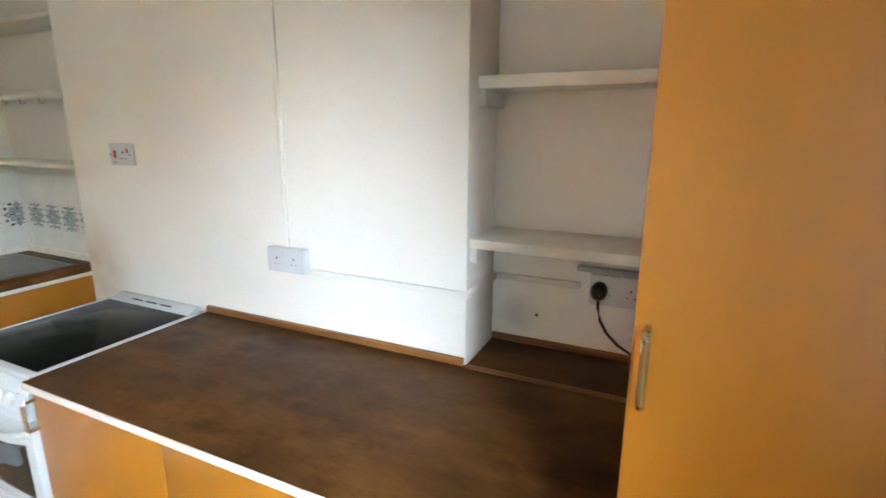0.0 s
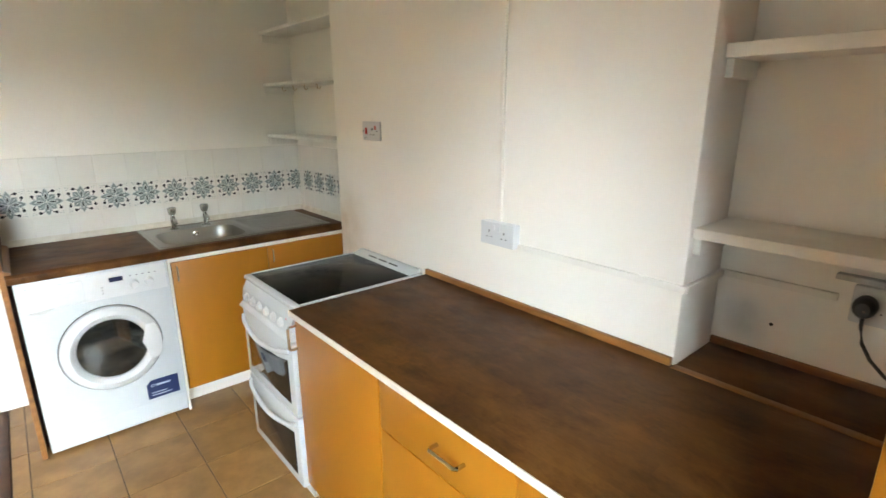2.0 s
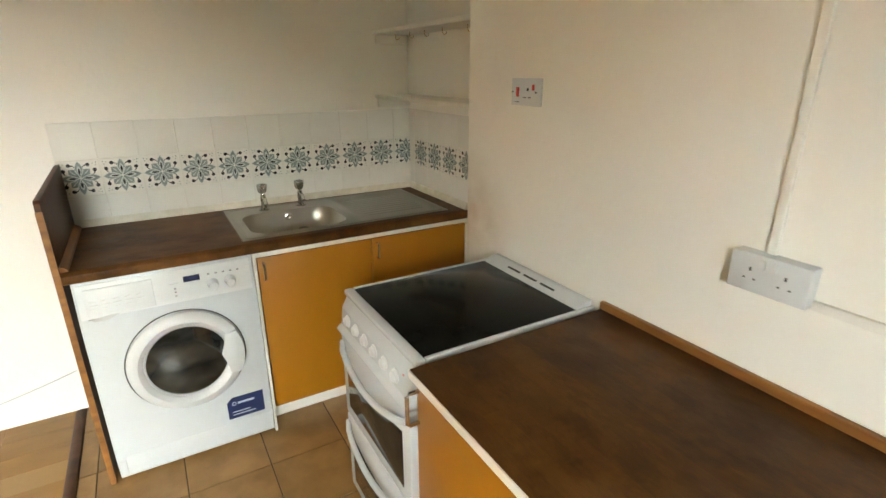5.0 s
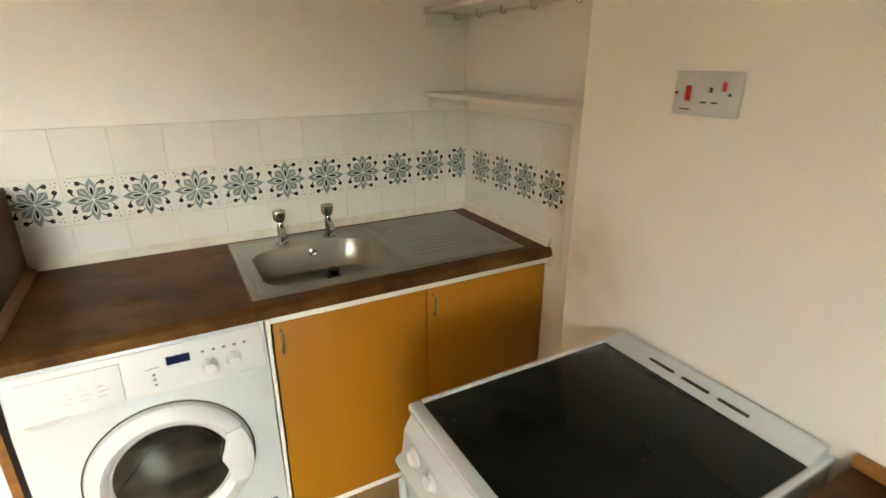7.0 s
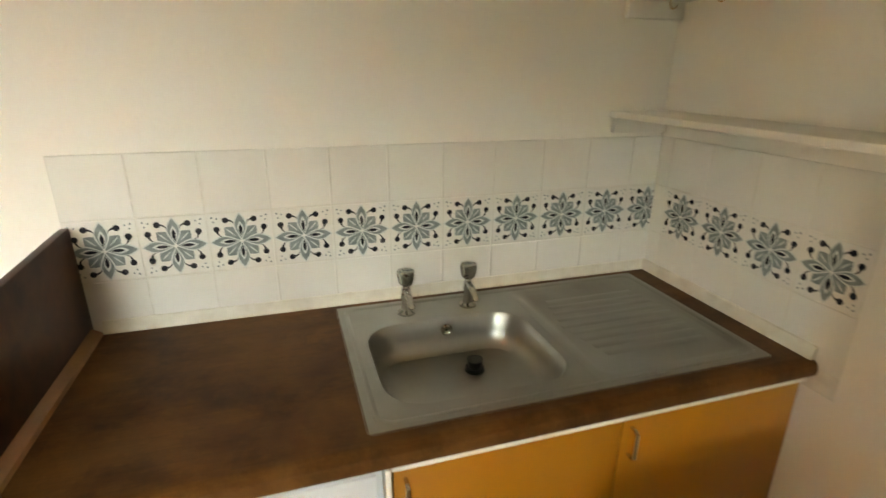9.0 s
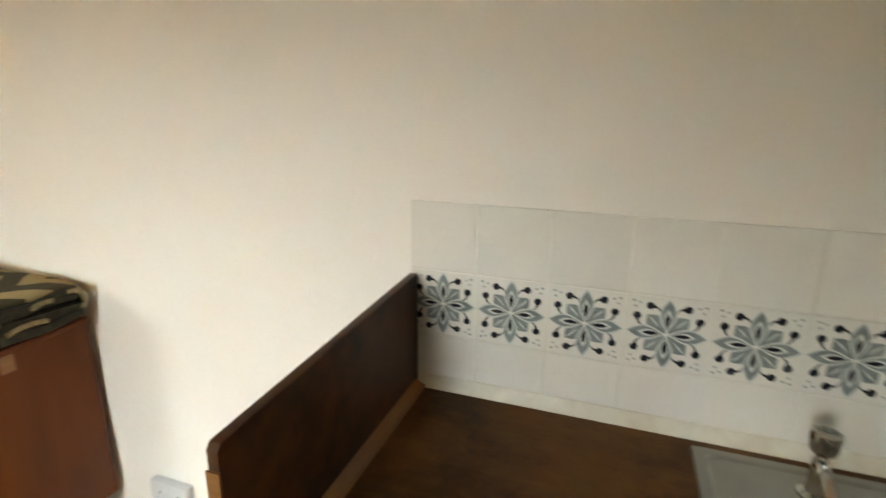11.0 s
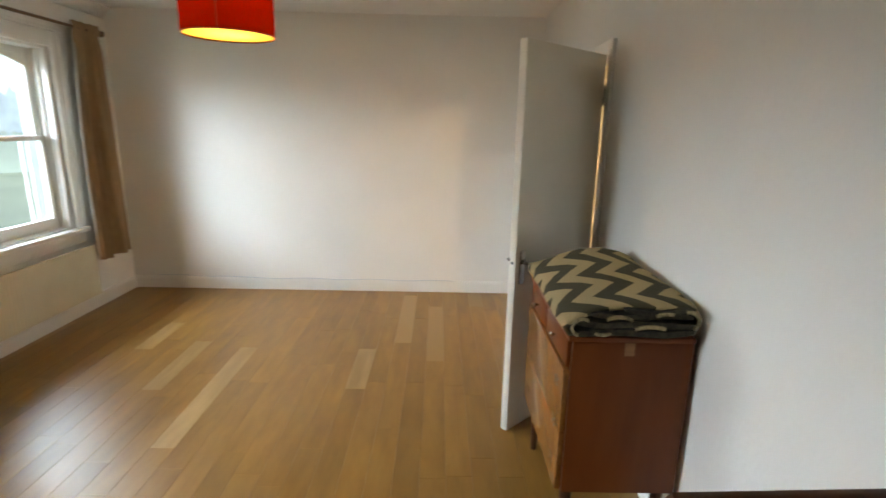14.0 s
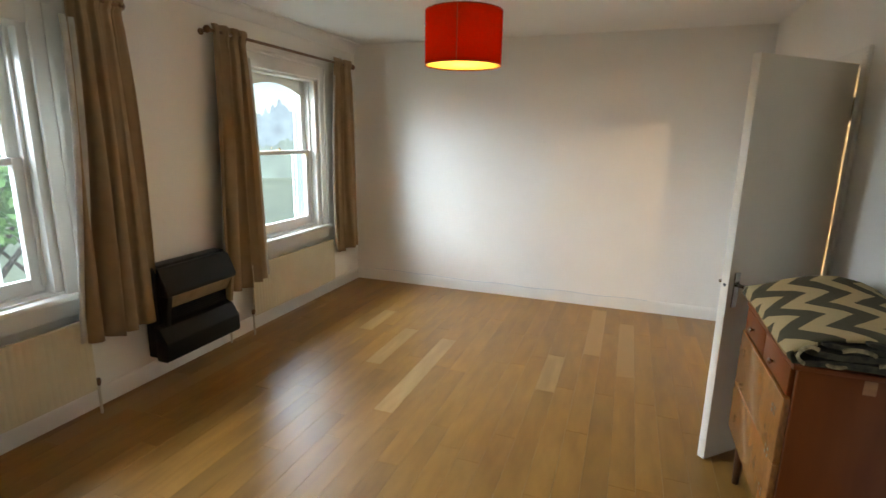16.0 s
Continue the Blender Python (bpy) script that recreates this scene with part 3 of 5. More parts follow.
# ---- windows ----
def window(name, y0, y1):
    yc = (y0 + y1) / 2
    w = thing(name, "tall white painted sash window with an arched outer opening", "window", (0, yc, 0), group="sash windows", kind="structure")
    h = (y1 - y0) / 2
    bm = bmesh.new()
    for s in (-1, 1):
        bx(bm, 3.86, 4.02, min(s * (h - 0.06), s * h), max(s * (h - 0.06), s * h), SILL_Z, HEAD_Z, bev=0.002)
        bx(bm, WX - 0.022, WX + 0.001, min(s * (h - 0.02), s * (h + 0.075)), max(s * (h - 0.02), s * (h + 0.075)), SILL_Z - 0.02, HEAD_Z + 0.08, bev=0.006)
        bx(bm, WX - 0.034, WX - 0.022, min(s * (h + 0.05), s * (h + 0.075)), max(s * (h + 0.05), s * (h + 0.075)), SILL_Z - 0.02, HEAD_Z + 0.08, bev=0.004)
        bx(bm, 3.915, 3.93, min(s * (h - 0.08), s * (h - 0.06)), max(s * (h - 0.08), s * (h - 0.06)), SILL_Z + 0.04, HEAD_Z - 0.04, bev=0.002)
    bx(bm, 3.86, 4.02, -h + 0.06, h - 0.06, HEAD_Z - 0.05, HEAD_Z, bev=0.002)
    bx(bm, WX - 0.022, WX + 0.001, -h + 0.02, h - 0.02, HEAD_Z - 0.03, HEAD_Z + 0.08, bev=0.006)
    bx(bm, WX - 0.045, WX - 0.022, -h - 0.09, h + 0.09, HEAD_Z + 0.08, HEAD_Z + 0.11, bev=0.006)
    part("window_frame", bm, GLOSS, w)
    bm = box(3.79, 3.93, -h - 0.08, h + 0.08, SILL_Z - 0.045, SILL_Z - 0.012, bev=0.01)
    bx(bm, 3.832, 3.85, -h - 0.06, h + 0.06, SILL_Z - 0.14, SILL_Z - 0.045, bev=0.004)
    bx(bm, 3.93, 4.12, -h, h, SILL_Z - 0.03, SILL_Z + 0.01, bev=0.002)
    part("window_sill", bm, GLOSS, w)
    mid, a = 1.43, h - 0.08
    for nm, x0, z0, z1, top, bot in (("lower_sash", 3.93, SILL_Z + 0.012, mid + 0.02, 0.035, 0.075), ("upper_sash", 3.97, mid - 0.02, HEAD_Z - 0.05, 0.05, 0.035)):
        bm = bmesh.new()
        for s in (-1, 1):
            bx(bm, x0, x0 + 0.038, min(s * (a - 0.045), s * (a + 0.018)), max(s * (a - 0.045), s * (a + 0.018)), z0, z1, bev=0.003)
        bx(bm, x0, x0 + 0.038, -a + 0.045, a - 0.045, z0, z0 + bot, bev=0.003)
        bx(bm, x0, x0 + 0.038, -a + 0.045, a - 0.045, z1 - top, z1, bev=0.003)
        sash = part(nm, bm, GLOSS, w)
        pane = part("pane", box(x0 + 0.017, x0 + 0.021, -a + 0.04, a - 0.04, z0 + bot - 0.005, z1 - top + 0.005), GLASS, sash, "clear glass pane")
        pane.visible_shadow = False
    bm = box(3.932, 3.958, -0.03, 0.03, mid + 0.02, mid + 0.026, bev=0.002)
    rod(bm, (3.945, 0, mid + 0.02), (3.945, 0, mid + 0.045), 0.009, 0.006, 10)
    part("catch", bm, BRASS, w)
    # arched head inside the upper sash, in front of the pane
    g, zt, rise = a - 0.04, HEAD_Z - 0.185, 0.082
    bm = bmesh.new()
    rim = [(g * (2 * k / 20 - 1), zt + rise * (1 - (2 * k / 20 - 1) ** 2)) for k in range(21)]
    lo = [[bm.verts.new((x, y, z)) for y, z in rim] for x in (3.972, 3.984)]
    hi = [[bm.verts.new((x, y, HEAD_Z - 0.095)) for y, z in rim] for x in (3.972, 3.984)]
    for k in range(20):
        for q in ((lo[0][k], lo[0][k + 1], hi[0][k + 1], hi[0][k]), (lo[1][k + 1], lo[1][k], hi[1][k], hi[1][k + 1]), (lo[0][k + 1], lo[0][k], lo[1][k], lo[1][k + 1])):
            bm.faces.new(q)
    part("arched_head", bm, GLOSS, w, smooth=None)
    bm = bmesh.new()
    for s in (-1, 1):
        bx(bm, 4.012, 4.026, s * (a - 0.135) - 0.008, s * (a - 0.135) + 0.008, SILL_Z + 0.02, mid, bev=0.002)
    part("outer_bar", bm, GLOSS, w)
    # arched masonry surround outside
    g, zt, rise = a + 0.03, HEAD_Z - 0.14, 0.12
    arch = [(-g, SILL_Z - 0.03), (-g, zt)] + [(-g + 2 * g * k / 14, zt + rise * (1 - (2 * k / 14 - 1) ** 2)) for k in range(1, 14)] + [(g, zt), (g, SILL_Z - 0.03)]
    bm = bmesh.new()
    outer = [(-h, SILL_Z - 0.03), (-h, HEAD_Z)] + [(-h + 2 * h * k / 14, HEAD_Z) for k in range(1, 14)] + [(h, HEAD_Z), (h, SILL_Z - 0.03)]
    vs = [[bm.verts.new((x, y, z)) for y, z in pts] for x in (4.03, 4.10) for pts in (arch, outer)]
    ai, oi, ao, oo = vs
    for k in range(len(arch) - 1):
        bm.faces.new((ai[k], ai[k + 1], oi[k + 1], oi[k]))
        bm.faces.new((ao[k], ao[k + 1], ai[k + 1], ai[k]))
        bm.faces.new((oo[k], oo[k + 1], ao[k + 1], ao[k]))
    bmesh.ops.recalc_face_normals(bm, faces=bm.faces)
    part("arched_reveal", bm, RENDERED, w, "white painted arched masonry reveal", smooth=None)
    return w


for k, (y0, y1) in enumerate(WIN):
    window(f"window_{k + 1}", y0, y1)


# ---- outdoors ----
structure("ground", box(WX + WALL + 0.01, 400, -300, 300, -3.6, -3.4), GRASS, label="rough green lawn below the windows", category="ground", smooth=None)


def leaf_cloud(bm, rnd, centre, size, count, leaf):
    for _ in range(count):
        d = Vector((rnd.gauss(0, 1), rnd.gauss(0, 1), rnd.gauss(0, 1))).normalized() * rnd.random() ** 0.4
        c = Vector(centre) + Vector((d.x * size[0], d.y * size[1], d.z * size[2]))
        u = Vector((rnd.gauss(0, 1), rnd.gauss(0, 1), rnd.gauss(0, 1))).normalized() * leaf * rnd.uniform(0.6, 1.3)
        v = u.orthogonal().normalized() * leaf * 0.5
        bm.faces.new([bm.verts.new(c + q) for q in (-u, v, u, -v)])


def tree(seed, x, y, height, spread, leaf_mat, label, count=2600, leaf=0.09):
    rnd = random.Random(seed)
    t = thing("tree", label, "tree", (x, y, -3.4))
    bm = bmesh.new()
    rod(bm, (0, 0, -0.1), (0.1, 0.05, height * 0.45), height * 0.03, height * 0.018, 10)
    tips = []
    for k in range(11):
        a, z = k * 2.4 + rnd.random(), height * (0.3 + 0.045 * k)
        tip = Vector((math.cos(a) * spread * rnd.uniform(0.4, 0.9), math.sin(a) * spread * rnd.uniform(0.4, 0.9), min(height * 0.97, z + height * rnd.uniform(0.15, 0.35))))
        rod(bm, (0.05, 0.02, min(z, height * 0.44)), tip, height * 0.01, height * 0.003, 6)
        tips.append(tip)
    part("trunk", bm, BARK, t)
    bm = bmesh.new()
    for tip in tips:
        leaf_cloud(bm, rnd, tip, [spread * rnd.uniform(0.25, 0.5) for _ in range(2)] + [height * rnd.uniform(0.07, 0.14)], count // len(tips), leaf)
    part("crown", bm, leaf_mat, t, smooth=None)
    return t


tree(3, 9.8, -5.0, 6.3, 1.9, LEAF, "bushy bright green tree close to the window", 7000, 0.10)
tree(5, 12.0, -7.4, 5.4, 2.0, LEAF, "leafy green tree on the lawn", 4200, 0.11)


# Backdrop material: the haze of distance is put into its pale colour and glow.
def glowing_haze(name, colour, strength):
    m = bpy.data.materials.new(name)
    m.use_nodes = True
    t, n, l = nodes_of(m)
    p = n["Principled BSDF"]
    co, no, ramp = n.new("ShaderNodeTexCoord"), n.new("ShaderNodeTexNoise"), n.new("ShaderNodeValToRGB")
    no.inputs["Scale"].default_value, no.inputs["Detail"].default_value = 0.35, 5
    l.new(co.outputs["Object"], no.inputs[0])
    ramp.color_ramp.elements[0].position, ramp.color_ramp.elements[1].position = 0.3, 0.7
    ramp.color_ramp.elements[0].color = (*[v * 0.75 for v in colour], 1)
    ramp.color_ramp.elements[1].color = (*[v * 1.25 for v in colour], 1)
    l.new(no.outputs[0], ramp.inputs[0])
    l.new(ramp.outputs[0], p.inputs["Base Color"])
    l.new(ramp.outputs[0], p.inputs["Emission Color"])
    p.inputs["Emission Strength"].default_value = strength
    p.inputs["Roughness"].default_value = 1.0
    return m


def woodline(name, radius, height, rough, mat, seed, label):
    bm = bmesh.new()
    pts = []
    for k in range(900):
        a = radians(-88 + k * 0.19)
        z = height + rough * (noise.noise(Vector((a * 9, seed, 0))) * 1.3 + noise.noise(Vector((a * 40, seed, 1))) * 0.7 + noise.noise(Vector((a * 160, seed, 2))) * 0.5)
        pts.append((radius * math.cos(a), radius * math.sin(a) - 3, z))
    lo = [bm.verts.new((x, y, -3.4)) for x, y, z in pts]
    hi = [bm.verts.new((x, y, z)) for x, y, z in pts]
    for k in range(len(pts) - 1):
        bm.faces.new((lo[k], lo[k + 1], hi[k + 1], hi[k]))
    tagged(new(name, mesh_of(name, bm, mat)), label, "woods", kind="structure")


woodline("backdrop", 90, 6.2, 2.4, glowing_haze("glowing_blue_haze", (0.22, 0.27, 0.31), 0.42), 3.0, "glowing backdrop of distant woods, blue haze in its colour")
woodline("backdrop_near", 62, 0.9, 0.9, glowing_haze("glowing_green_haze", (0.20, 0.25, 0.22), 0.42), 8.0, "glowing backdrop of a green hedge, haze in its colour")


# ---- kitchen: sink run ----
def bar_handle(parent, p0, p1, out, r=0.005, label="small chrome bow handle"):
    """A bow from p0 to p1, standing off by the vector out."""
    p0, p1, out = Vector(p0), Vector(p1), Vector(out)
    d = (p1 - p0).normalized() * r * 1.2
    part("handle", tube(bmesh.new(), [p0, p0 + out * 0.8, p0 + out + d, p1 + out - d, p1 + out * 0.8, p1], r, 8), CHROME, parent, label)


top = thing("sink_worktop", "dark brown wood-effect worktop around the sink", "worktop")
bm = bmesh.new()
Y0, Y1 = -1.40, 0.2122
hole = (0.075, 0.535, -0.775, 0.102)
bx(bm, 0.0, hole[0], Y0, Y1, 0.836, 0.875)
bx(bm, hole[1], 0.598, Y0, Y1, 0.836, 0.875)
bx(bm, hole[0], hole[1], Y0, hole[2], 0.836, 0.875)
bx(bm, hole[0], hole[1], hole[3], Y1, 0.836, 0.875)
part("slab", bm, WORK_Y, top)
part("front_edge", prism(bmesh.new(), [(0.598, 0.875), (0.612, 0.873), (0.622, 0.865), (0.625, 0.85), (0.622, 0.838), (0.612, 0.833), (0.598, 0.833)], "y", Y0, Y1), WORK_Y, top)
part("white_strip", box(0.588, 0.606, -0.785, Y1, 0.812, 0.832, bev=0.002), GLOSS, top)
single("sealant_bead", prism(prism(bmesh.new(), [(0, 0.875), (0.02, 0.875), (0.012, 0.886), (0.008, 0.905), (0, 0.91)], "y", -1.38, 0.20),
       [(0.2132, 0.8755), (0.193, 0.8755), (0.198, 0.886), (0.204, 0.905), (0.2132, 0.91)], "x", 0.0, 0.612), SEALANT,
       "cream sealant bead and tiling strip along the sink worktop", "sealant")
single("side_board", prism(bmesh.new(), [(0.004, 0), (0.615, 0), (0.615, 1.117), (0.608, 1.126), (0.03, 1.147), (0.004, 1.147)], "y", -1.42, -1.402, bev=0.002), BOARD,
       "dark brown upright end board beside the washing machine", "end panel")
single("end_panel_edging", prism(bmesh.new(), [(0.6155, 0.0), (0.6185, 0.0), (0.6185, 1.090), (0.6155, 1.090)], "y", -1.421, -1.401), EDGE, "worn orange-brown edging strip on the end board", "edging")
single("corner_bead", prism(bmesh.new(), [(-1.4018, 0.8752), (-1.378, 0.8752), (-1.381, 0.884), (-1.394, 0.892), (-1.4018, 0.894)], "x", 0.022, 0.6), EDGE, "brown corner beading between worktop and end board", "beading")

sink = thing("sink", "stainless steel inset sink with a ribbed drainer", "sink", (0, 0, 0))
SX0, SX1, SY0, SY1, SZ = 0.04, 0.572, -0.815, 0.125, 0.8765


def rounded(x0, x1, y0, y1, r, z, per=6):
    pts = []
    for cx, cy, a0 in ((x1 - r, y1 - r, 0), (x0 + r, y1 - r, 90), (x0 + r, y0 + r, 180), (x1 - r, y0 + r, 270)):
        for k in range(per + 1):
            a = radians(a0 + 90 * k / per)
            pts.append((cx + r * math.cos(a), cy + r * math.sin(a), z))
    return pts


def loft(bm, loops, cap_last=True, cap_first=False):
    rings = [[bm.verts.new(p) for p in loop] for loop in loops]
    n = len(rings[0])
    for a, b in zip(rings, rings[1:]):
        for k in range(n):
            bm.faces.new((a[k], a[(k + 1) % n], b[(k + 1) % n], b[k]))
    if cap_last:
        bm.faces.new(rings[-1])
    if cap_first:
        bm.faces.new(rings[0][::-1])
    bmesh.ops.recalc_face_normals(bm, faces=bm.faces)
    return bm


def plate_with_opening(bm, x0, x1, y0, y1, loops):
    """A flat plate with an opening, whose walls go on through the loops given."""
    inner = loops[0]
    outer = list(inner)
    n = len(inner) // 4
    for k, c in enumerate(((x1, y1), (x0, y1), (x0, y0), (x1, y0))):
        a, b = inner[k * n], inner[k * n + n - 1]
        # each rounded corner fans out to both sides of the plate's corner
        first, last = ((c[0], a[1]), (b[0], c[1])) if k % 2 == 0 else ((a[0], c[1]), (c[0], b[1]))
        for q in range(n):
            u = 2 * q / (n - 1)
            p, r, v = (first, c, u) if u <= 1 else (c, last, u - 1)
            outer[k * n + q] = (p[0] + (r[0] - p[0]) * v, p[1] + (r[1] - p[1]) * v, inner[0][2])
    return loft(bm, [outer] + loops, cap_last=True)


bm = bmesh.new()
bowl = [rounded(0.175, 0.515, -0.765, -0.345, 0.085, SZ), rounded(0.179, 0.511, -0.761, -0.349, 0.082, SZ - 0.006),
        rounded(0.183, 0.506, -0.756, -0.354, 0.080, SZ - 0.045), rounded(0.192, 0.495, -0.745, -0.365, 0.074, SZ - 0.080),
        rounded(0.206, 0.481, -0.731, -0.379, 0.062, SZ - 0.093), rounded(0.24, 0.45, -0.70, -0.41, 0.05, SZ - 0.0975)]
plate_with_opening(bm, SX0, SX1, SY0, -0.32, bowl)
part("bowl", bm, STEEL, sink)
bm = bmesh.new()
drain = [rounded(0.085, 0.53, -0.30, 0.095, 0.04, SZ), rounded(0.09, 0.525, -0.295, 0.09, 0.037, SZ - 0.0035)]
plate_with_opening(bm, SX0, SX1, -0.32, SY1, drain)
drainer = part("drainer", bm, STEEL, sink)
for k in range(9):
    x = 0.16 + 0.036 * k
    part("rib", prism(bmesh.new(), [(x - 0.010, SZ - 0.0034), (x - 0.004, SZ - 0.0025), (x + 0.004, SZ - 0.0025), (x + 0.010, SZ - 0.0034)], "y", -0.27 + 0.008 * abs(k - 4), 0.07 - 0.006 * abs(k - 4)), STEEL, drainer)
bm = loft(bmesh.new(), [rounded(SX0, SX1, SY0, SY1, 0.012, SZ - 0.002), rounded(SX0 - 0.003, SX1 + 0.003, SY0 - 0.003, SY1 + 0.003, 0.014, 0.8753)], cap_last=False)
loft(bm, [rounded(SX0 + q, SX1 - q, SY0 + q, SY1 - q, 0.03, SZ + h) for q, h in ((0.014, 0.0001), (0.017, 0.0032), (0.021, 0.0032), (0.026, 0.0001))], cap_last=False)
part("rim", bm, STEEL, sink)
bm = rod(bmesh.new(), (0.288, -0.502, SZ - 0.0975), (0.288, -0.502, SZ - 0.088), 0.026, 0.023, 20)
rod(bm, (0.288, -0.502, SZ - 0.088), (0.288, -0.502, SZ - 0.066), 0.017, 0.021, 16)
part("plug", bm, BLACK, sink, "black rubber plug")
bm = lathe(bmesh.new(), [(0.016, 0), (0.016, 0.004), (0.011, 0.006), (0.008, 0.004), (0.003, 0.003)], (0.184, -0.545, SZ - 0.030), "x", 16)
part("overflow", bm, CHROME, sink)


def pillar_tap(y):
    t = thing("tap", "chrome pillar tap with a clear fluted head", "tap", (0.118, y, SZ), group="sink taps")
    bm = lathe(bmesh.new(), [(0.024, 0), (0.024, 0.006), (0.014, 0.012), (0.012, 0.03), (0.014, 0.05), (0.013, 0.07), (0.009, 0.078), (0.009, 0.09)], (0, 0, 0), n=20)
    tube(bm, [(0.0, 0, 0.068), (0.018, 0, 0.066), (0.04, 0, 0.058), (0.058, 0, 0.046), (0.062, 0, 0.040)], 0.0095, 12)
    part("spout", bm, CHROME, t)
    bm = bmesh.new()
    rings = []
    for r, h in ((0.012, 0.082), (0.017, 0.088), (0.020, 0.096), (0.0225, 0.118), (0.0215, 0.124), (0.014, 0.127)):
        rings.append([(r * (1 + 0.08 * math.cos(8 * a)) * math.cos(a), r * (1 + 0.08 * math.cos(8 * a)) * math.sin(a), h) for a in [2 * math.pi * k / 32 for k in range(32)]])
    loft(bm, rings, cap_first=True)
    part("head", bm, CHROME, t)


pillar_tap(-0.638)
pillar_tap(-0.462)

cab = thing("sink_cupboard", "orange wood-veneer cupboard with two doors under the sink", "cupboard")
bm = bmesh.new()
bx(bm, 0.03, 0.578, -0.785, -0.767, 0.1, 0.811)
bx(bm, 0.03, 0.578, 0.19, 0.2078, 0.1, 0.811)
bx(bm, 0.03, 0.578, -0.767, 0.19, 0.1, 0.118)
bx(bm, 0.56, 0.578, -0.767, 0.19, 0.775, 0.811)
part("body", bm, GLOSS, cab)
for y0, y1 in ((-0.778, -0.290), (-0.286, 0.204)):
    dr = part("door", box(0.58, 0.598, y0, y1, 0.105, 0.806, bev=0.0025), ORANGE, cab, "orange veneered cupboard door")
    bar_handle(dr, (0.598, y0 + 0.022, 0.715), (0.598, y0 + 0.022, 0.785), (0.02, 0, 0), 0.0045)
part("plinth", box(0.50, 0.518, -0.785, 0.208, 0.0, 0.1), GLOSS, cab, "white painted plinth")

# ---- washing machine ----
wm = thing("washing_machine", "white front-loading washing machine with a round glass door", "washing machine", (0.63, -1.092, 0))
H = 0.292
part("body", prism(bmesh.new(), [(-0.56, 0.012), (-0.014, 0.012), (-0.004, 0.09), (0.0, 0.1), (0.0, 0.68), (-0.004, 0.70), (-0.02, 0.833), (-0.03, 0.835), (-0.56, 0.835)], "y", -H, H, bev=0.004), ENAMEL, wm)
part("kick_panel", box(-0.006, 0.0015, -H + 0.03, H - 0.004, 0.03, 0.115, bev=0.003), ENAMEL, wm)
part("control_panel", prism(bmesh.new(), [(-0.02, 0.705), (0.004, 0.702), (0.002, 0.72), (-0.014, 0.822), (-0.03, 0.826)], "y", -H + 0.01, H - 0.012, bev=0.002), PLASTIC, wm)
part("soap_drawer", prism(bmesh.new(), [(-0.01, 0.712), (0.0075, 0.708), (0.0065, 0.72), (-0.0065, 0.805), (-0.02, 0.81)], "y", -H + 0.03, -0.055, bev=0.002), PLASTIC, wm)
part("drawer_grip", loft(bmesh.new(), [[(0.004, -0.262 + 0.11 * u, 0.700 + 0.012 * u) for u in (0, 0.5, 1)] + [(0.004, -0.262 + 0.11 * u, 0.700 + 0.012 * u - 0.018 * math.sin(math.pi * min(u + 0.08, 1))) for u in (0.85, 0.5, 0.15)],
     [(-0.004, -0.262 + 0.11 * u, 0.700 + 0.012 * u) for u in (0, 0.5, 1)] + [(-0.004, -0.262 + 0.11 * u, 0.700 + 0.012 * u - 0.018 * math.sin(math.pi * min(u + 0.08, 1))) for u in (0.85, 0.5, 0.15)]], cap_first=True), GREY, wm)
part("display", prism(bmesh.new(), [(-0.005, 0.775), (0.0005, 0.775), (-0.003, 0.795), (-0.008, 0.795)], "y", 0.045, 0.100), DISPLAY, wm, "small dark blue display")
for y, z, r in ((0.142, 0.748, 0.021), (0.203, 0.75, 0.021)):
    part("knob", lathe(bmesh.new(), [(r, -0.01), (r, 0.004), (r * 0.85, 0.008), (r * 0.8, 0.022), (r * 0.7, 0.025)], (0, y, z), "x", 24), PLASTIC, wm, "round white dial")
for k in range(5):
    part("mark", box(-0.008, -0.0012, 0.127 + 0.026 * k, 0.135 + 0.026 * k, 0.787, 0.7905), GREY_INK, wm, smooth=None)
for k in range(3):
    part("light", box(-0.003, 0.0038, 0.010, 0.017, 0.727 + 0.014 * k, 0.7305 + 0.014 * k), GREY_INK, wm, smooth=None)
part("print", box(-0.003, 0.0015, -0.003, 0.028, 0.7725, 0.775), PALE_GREY, wm, smooth=None)
bm = bmesh.new()
for k in range(5):
    bx(bm, -0.002, 0.0062, -0.25 + 0.035 * k, -0.232 + 0.035 * k, 0.735, 0.7375)
    bx(bm, -0.002, 0.0052, -0.25 + 0.035 * k, -0.225 + 0.035 * k, 0.748, 0.7505)
    bx(bm, -0.003, 0.0035, -0.25 + 0.035 * k, -0.235 + 0.035 * k, 0.761, 0.7635)
part("drawer_marks", bm, PALE_GREY, wm, smooth=None)
DC = (0.0, 0.012, 0.460)
dr = part("door", lathe(bmesh.new(), [(0.148, 0.004), (0.148, 0.012), (0.155, 0.025), (0.169, 0.034), (0.188, 0.030), (0.203, 0.016), (0.206, 0.0)], DC, "x", 64, cap=False), PLASTIC, wm, "white plastic porthole door")
part("seam", lathe(bmesh.new(), [(0.2065, 0.0), (0.2105, 0.0), (0.2105, 0.0014), (0.2065, 0.0014)], DC, "x", 64, cap=False), BLACK, dr)
part("porthole", lathe(bmesh.new(), [(0.149, 0.006), (0.144, 0.012), (0.124, 0.017), (0.09, 0.023), (0.05, 0.028), (0.015, 0.030)], DC, "x", 48), PORTHOLE, dr, "dark bulging porthole glass")
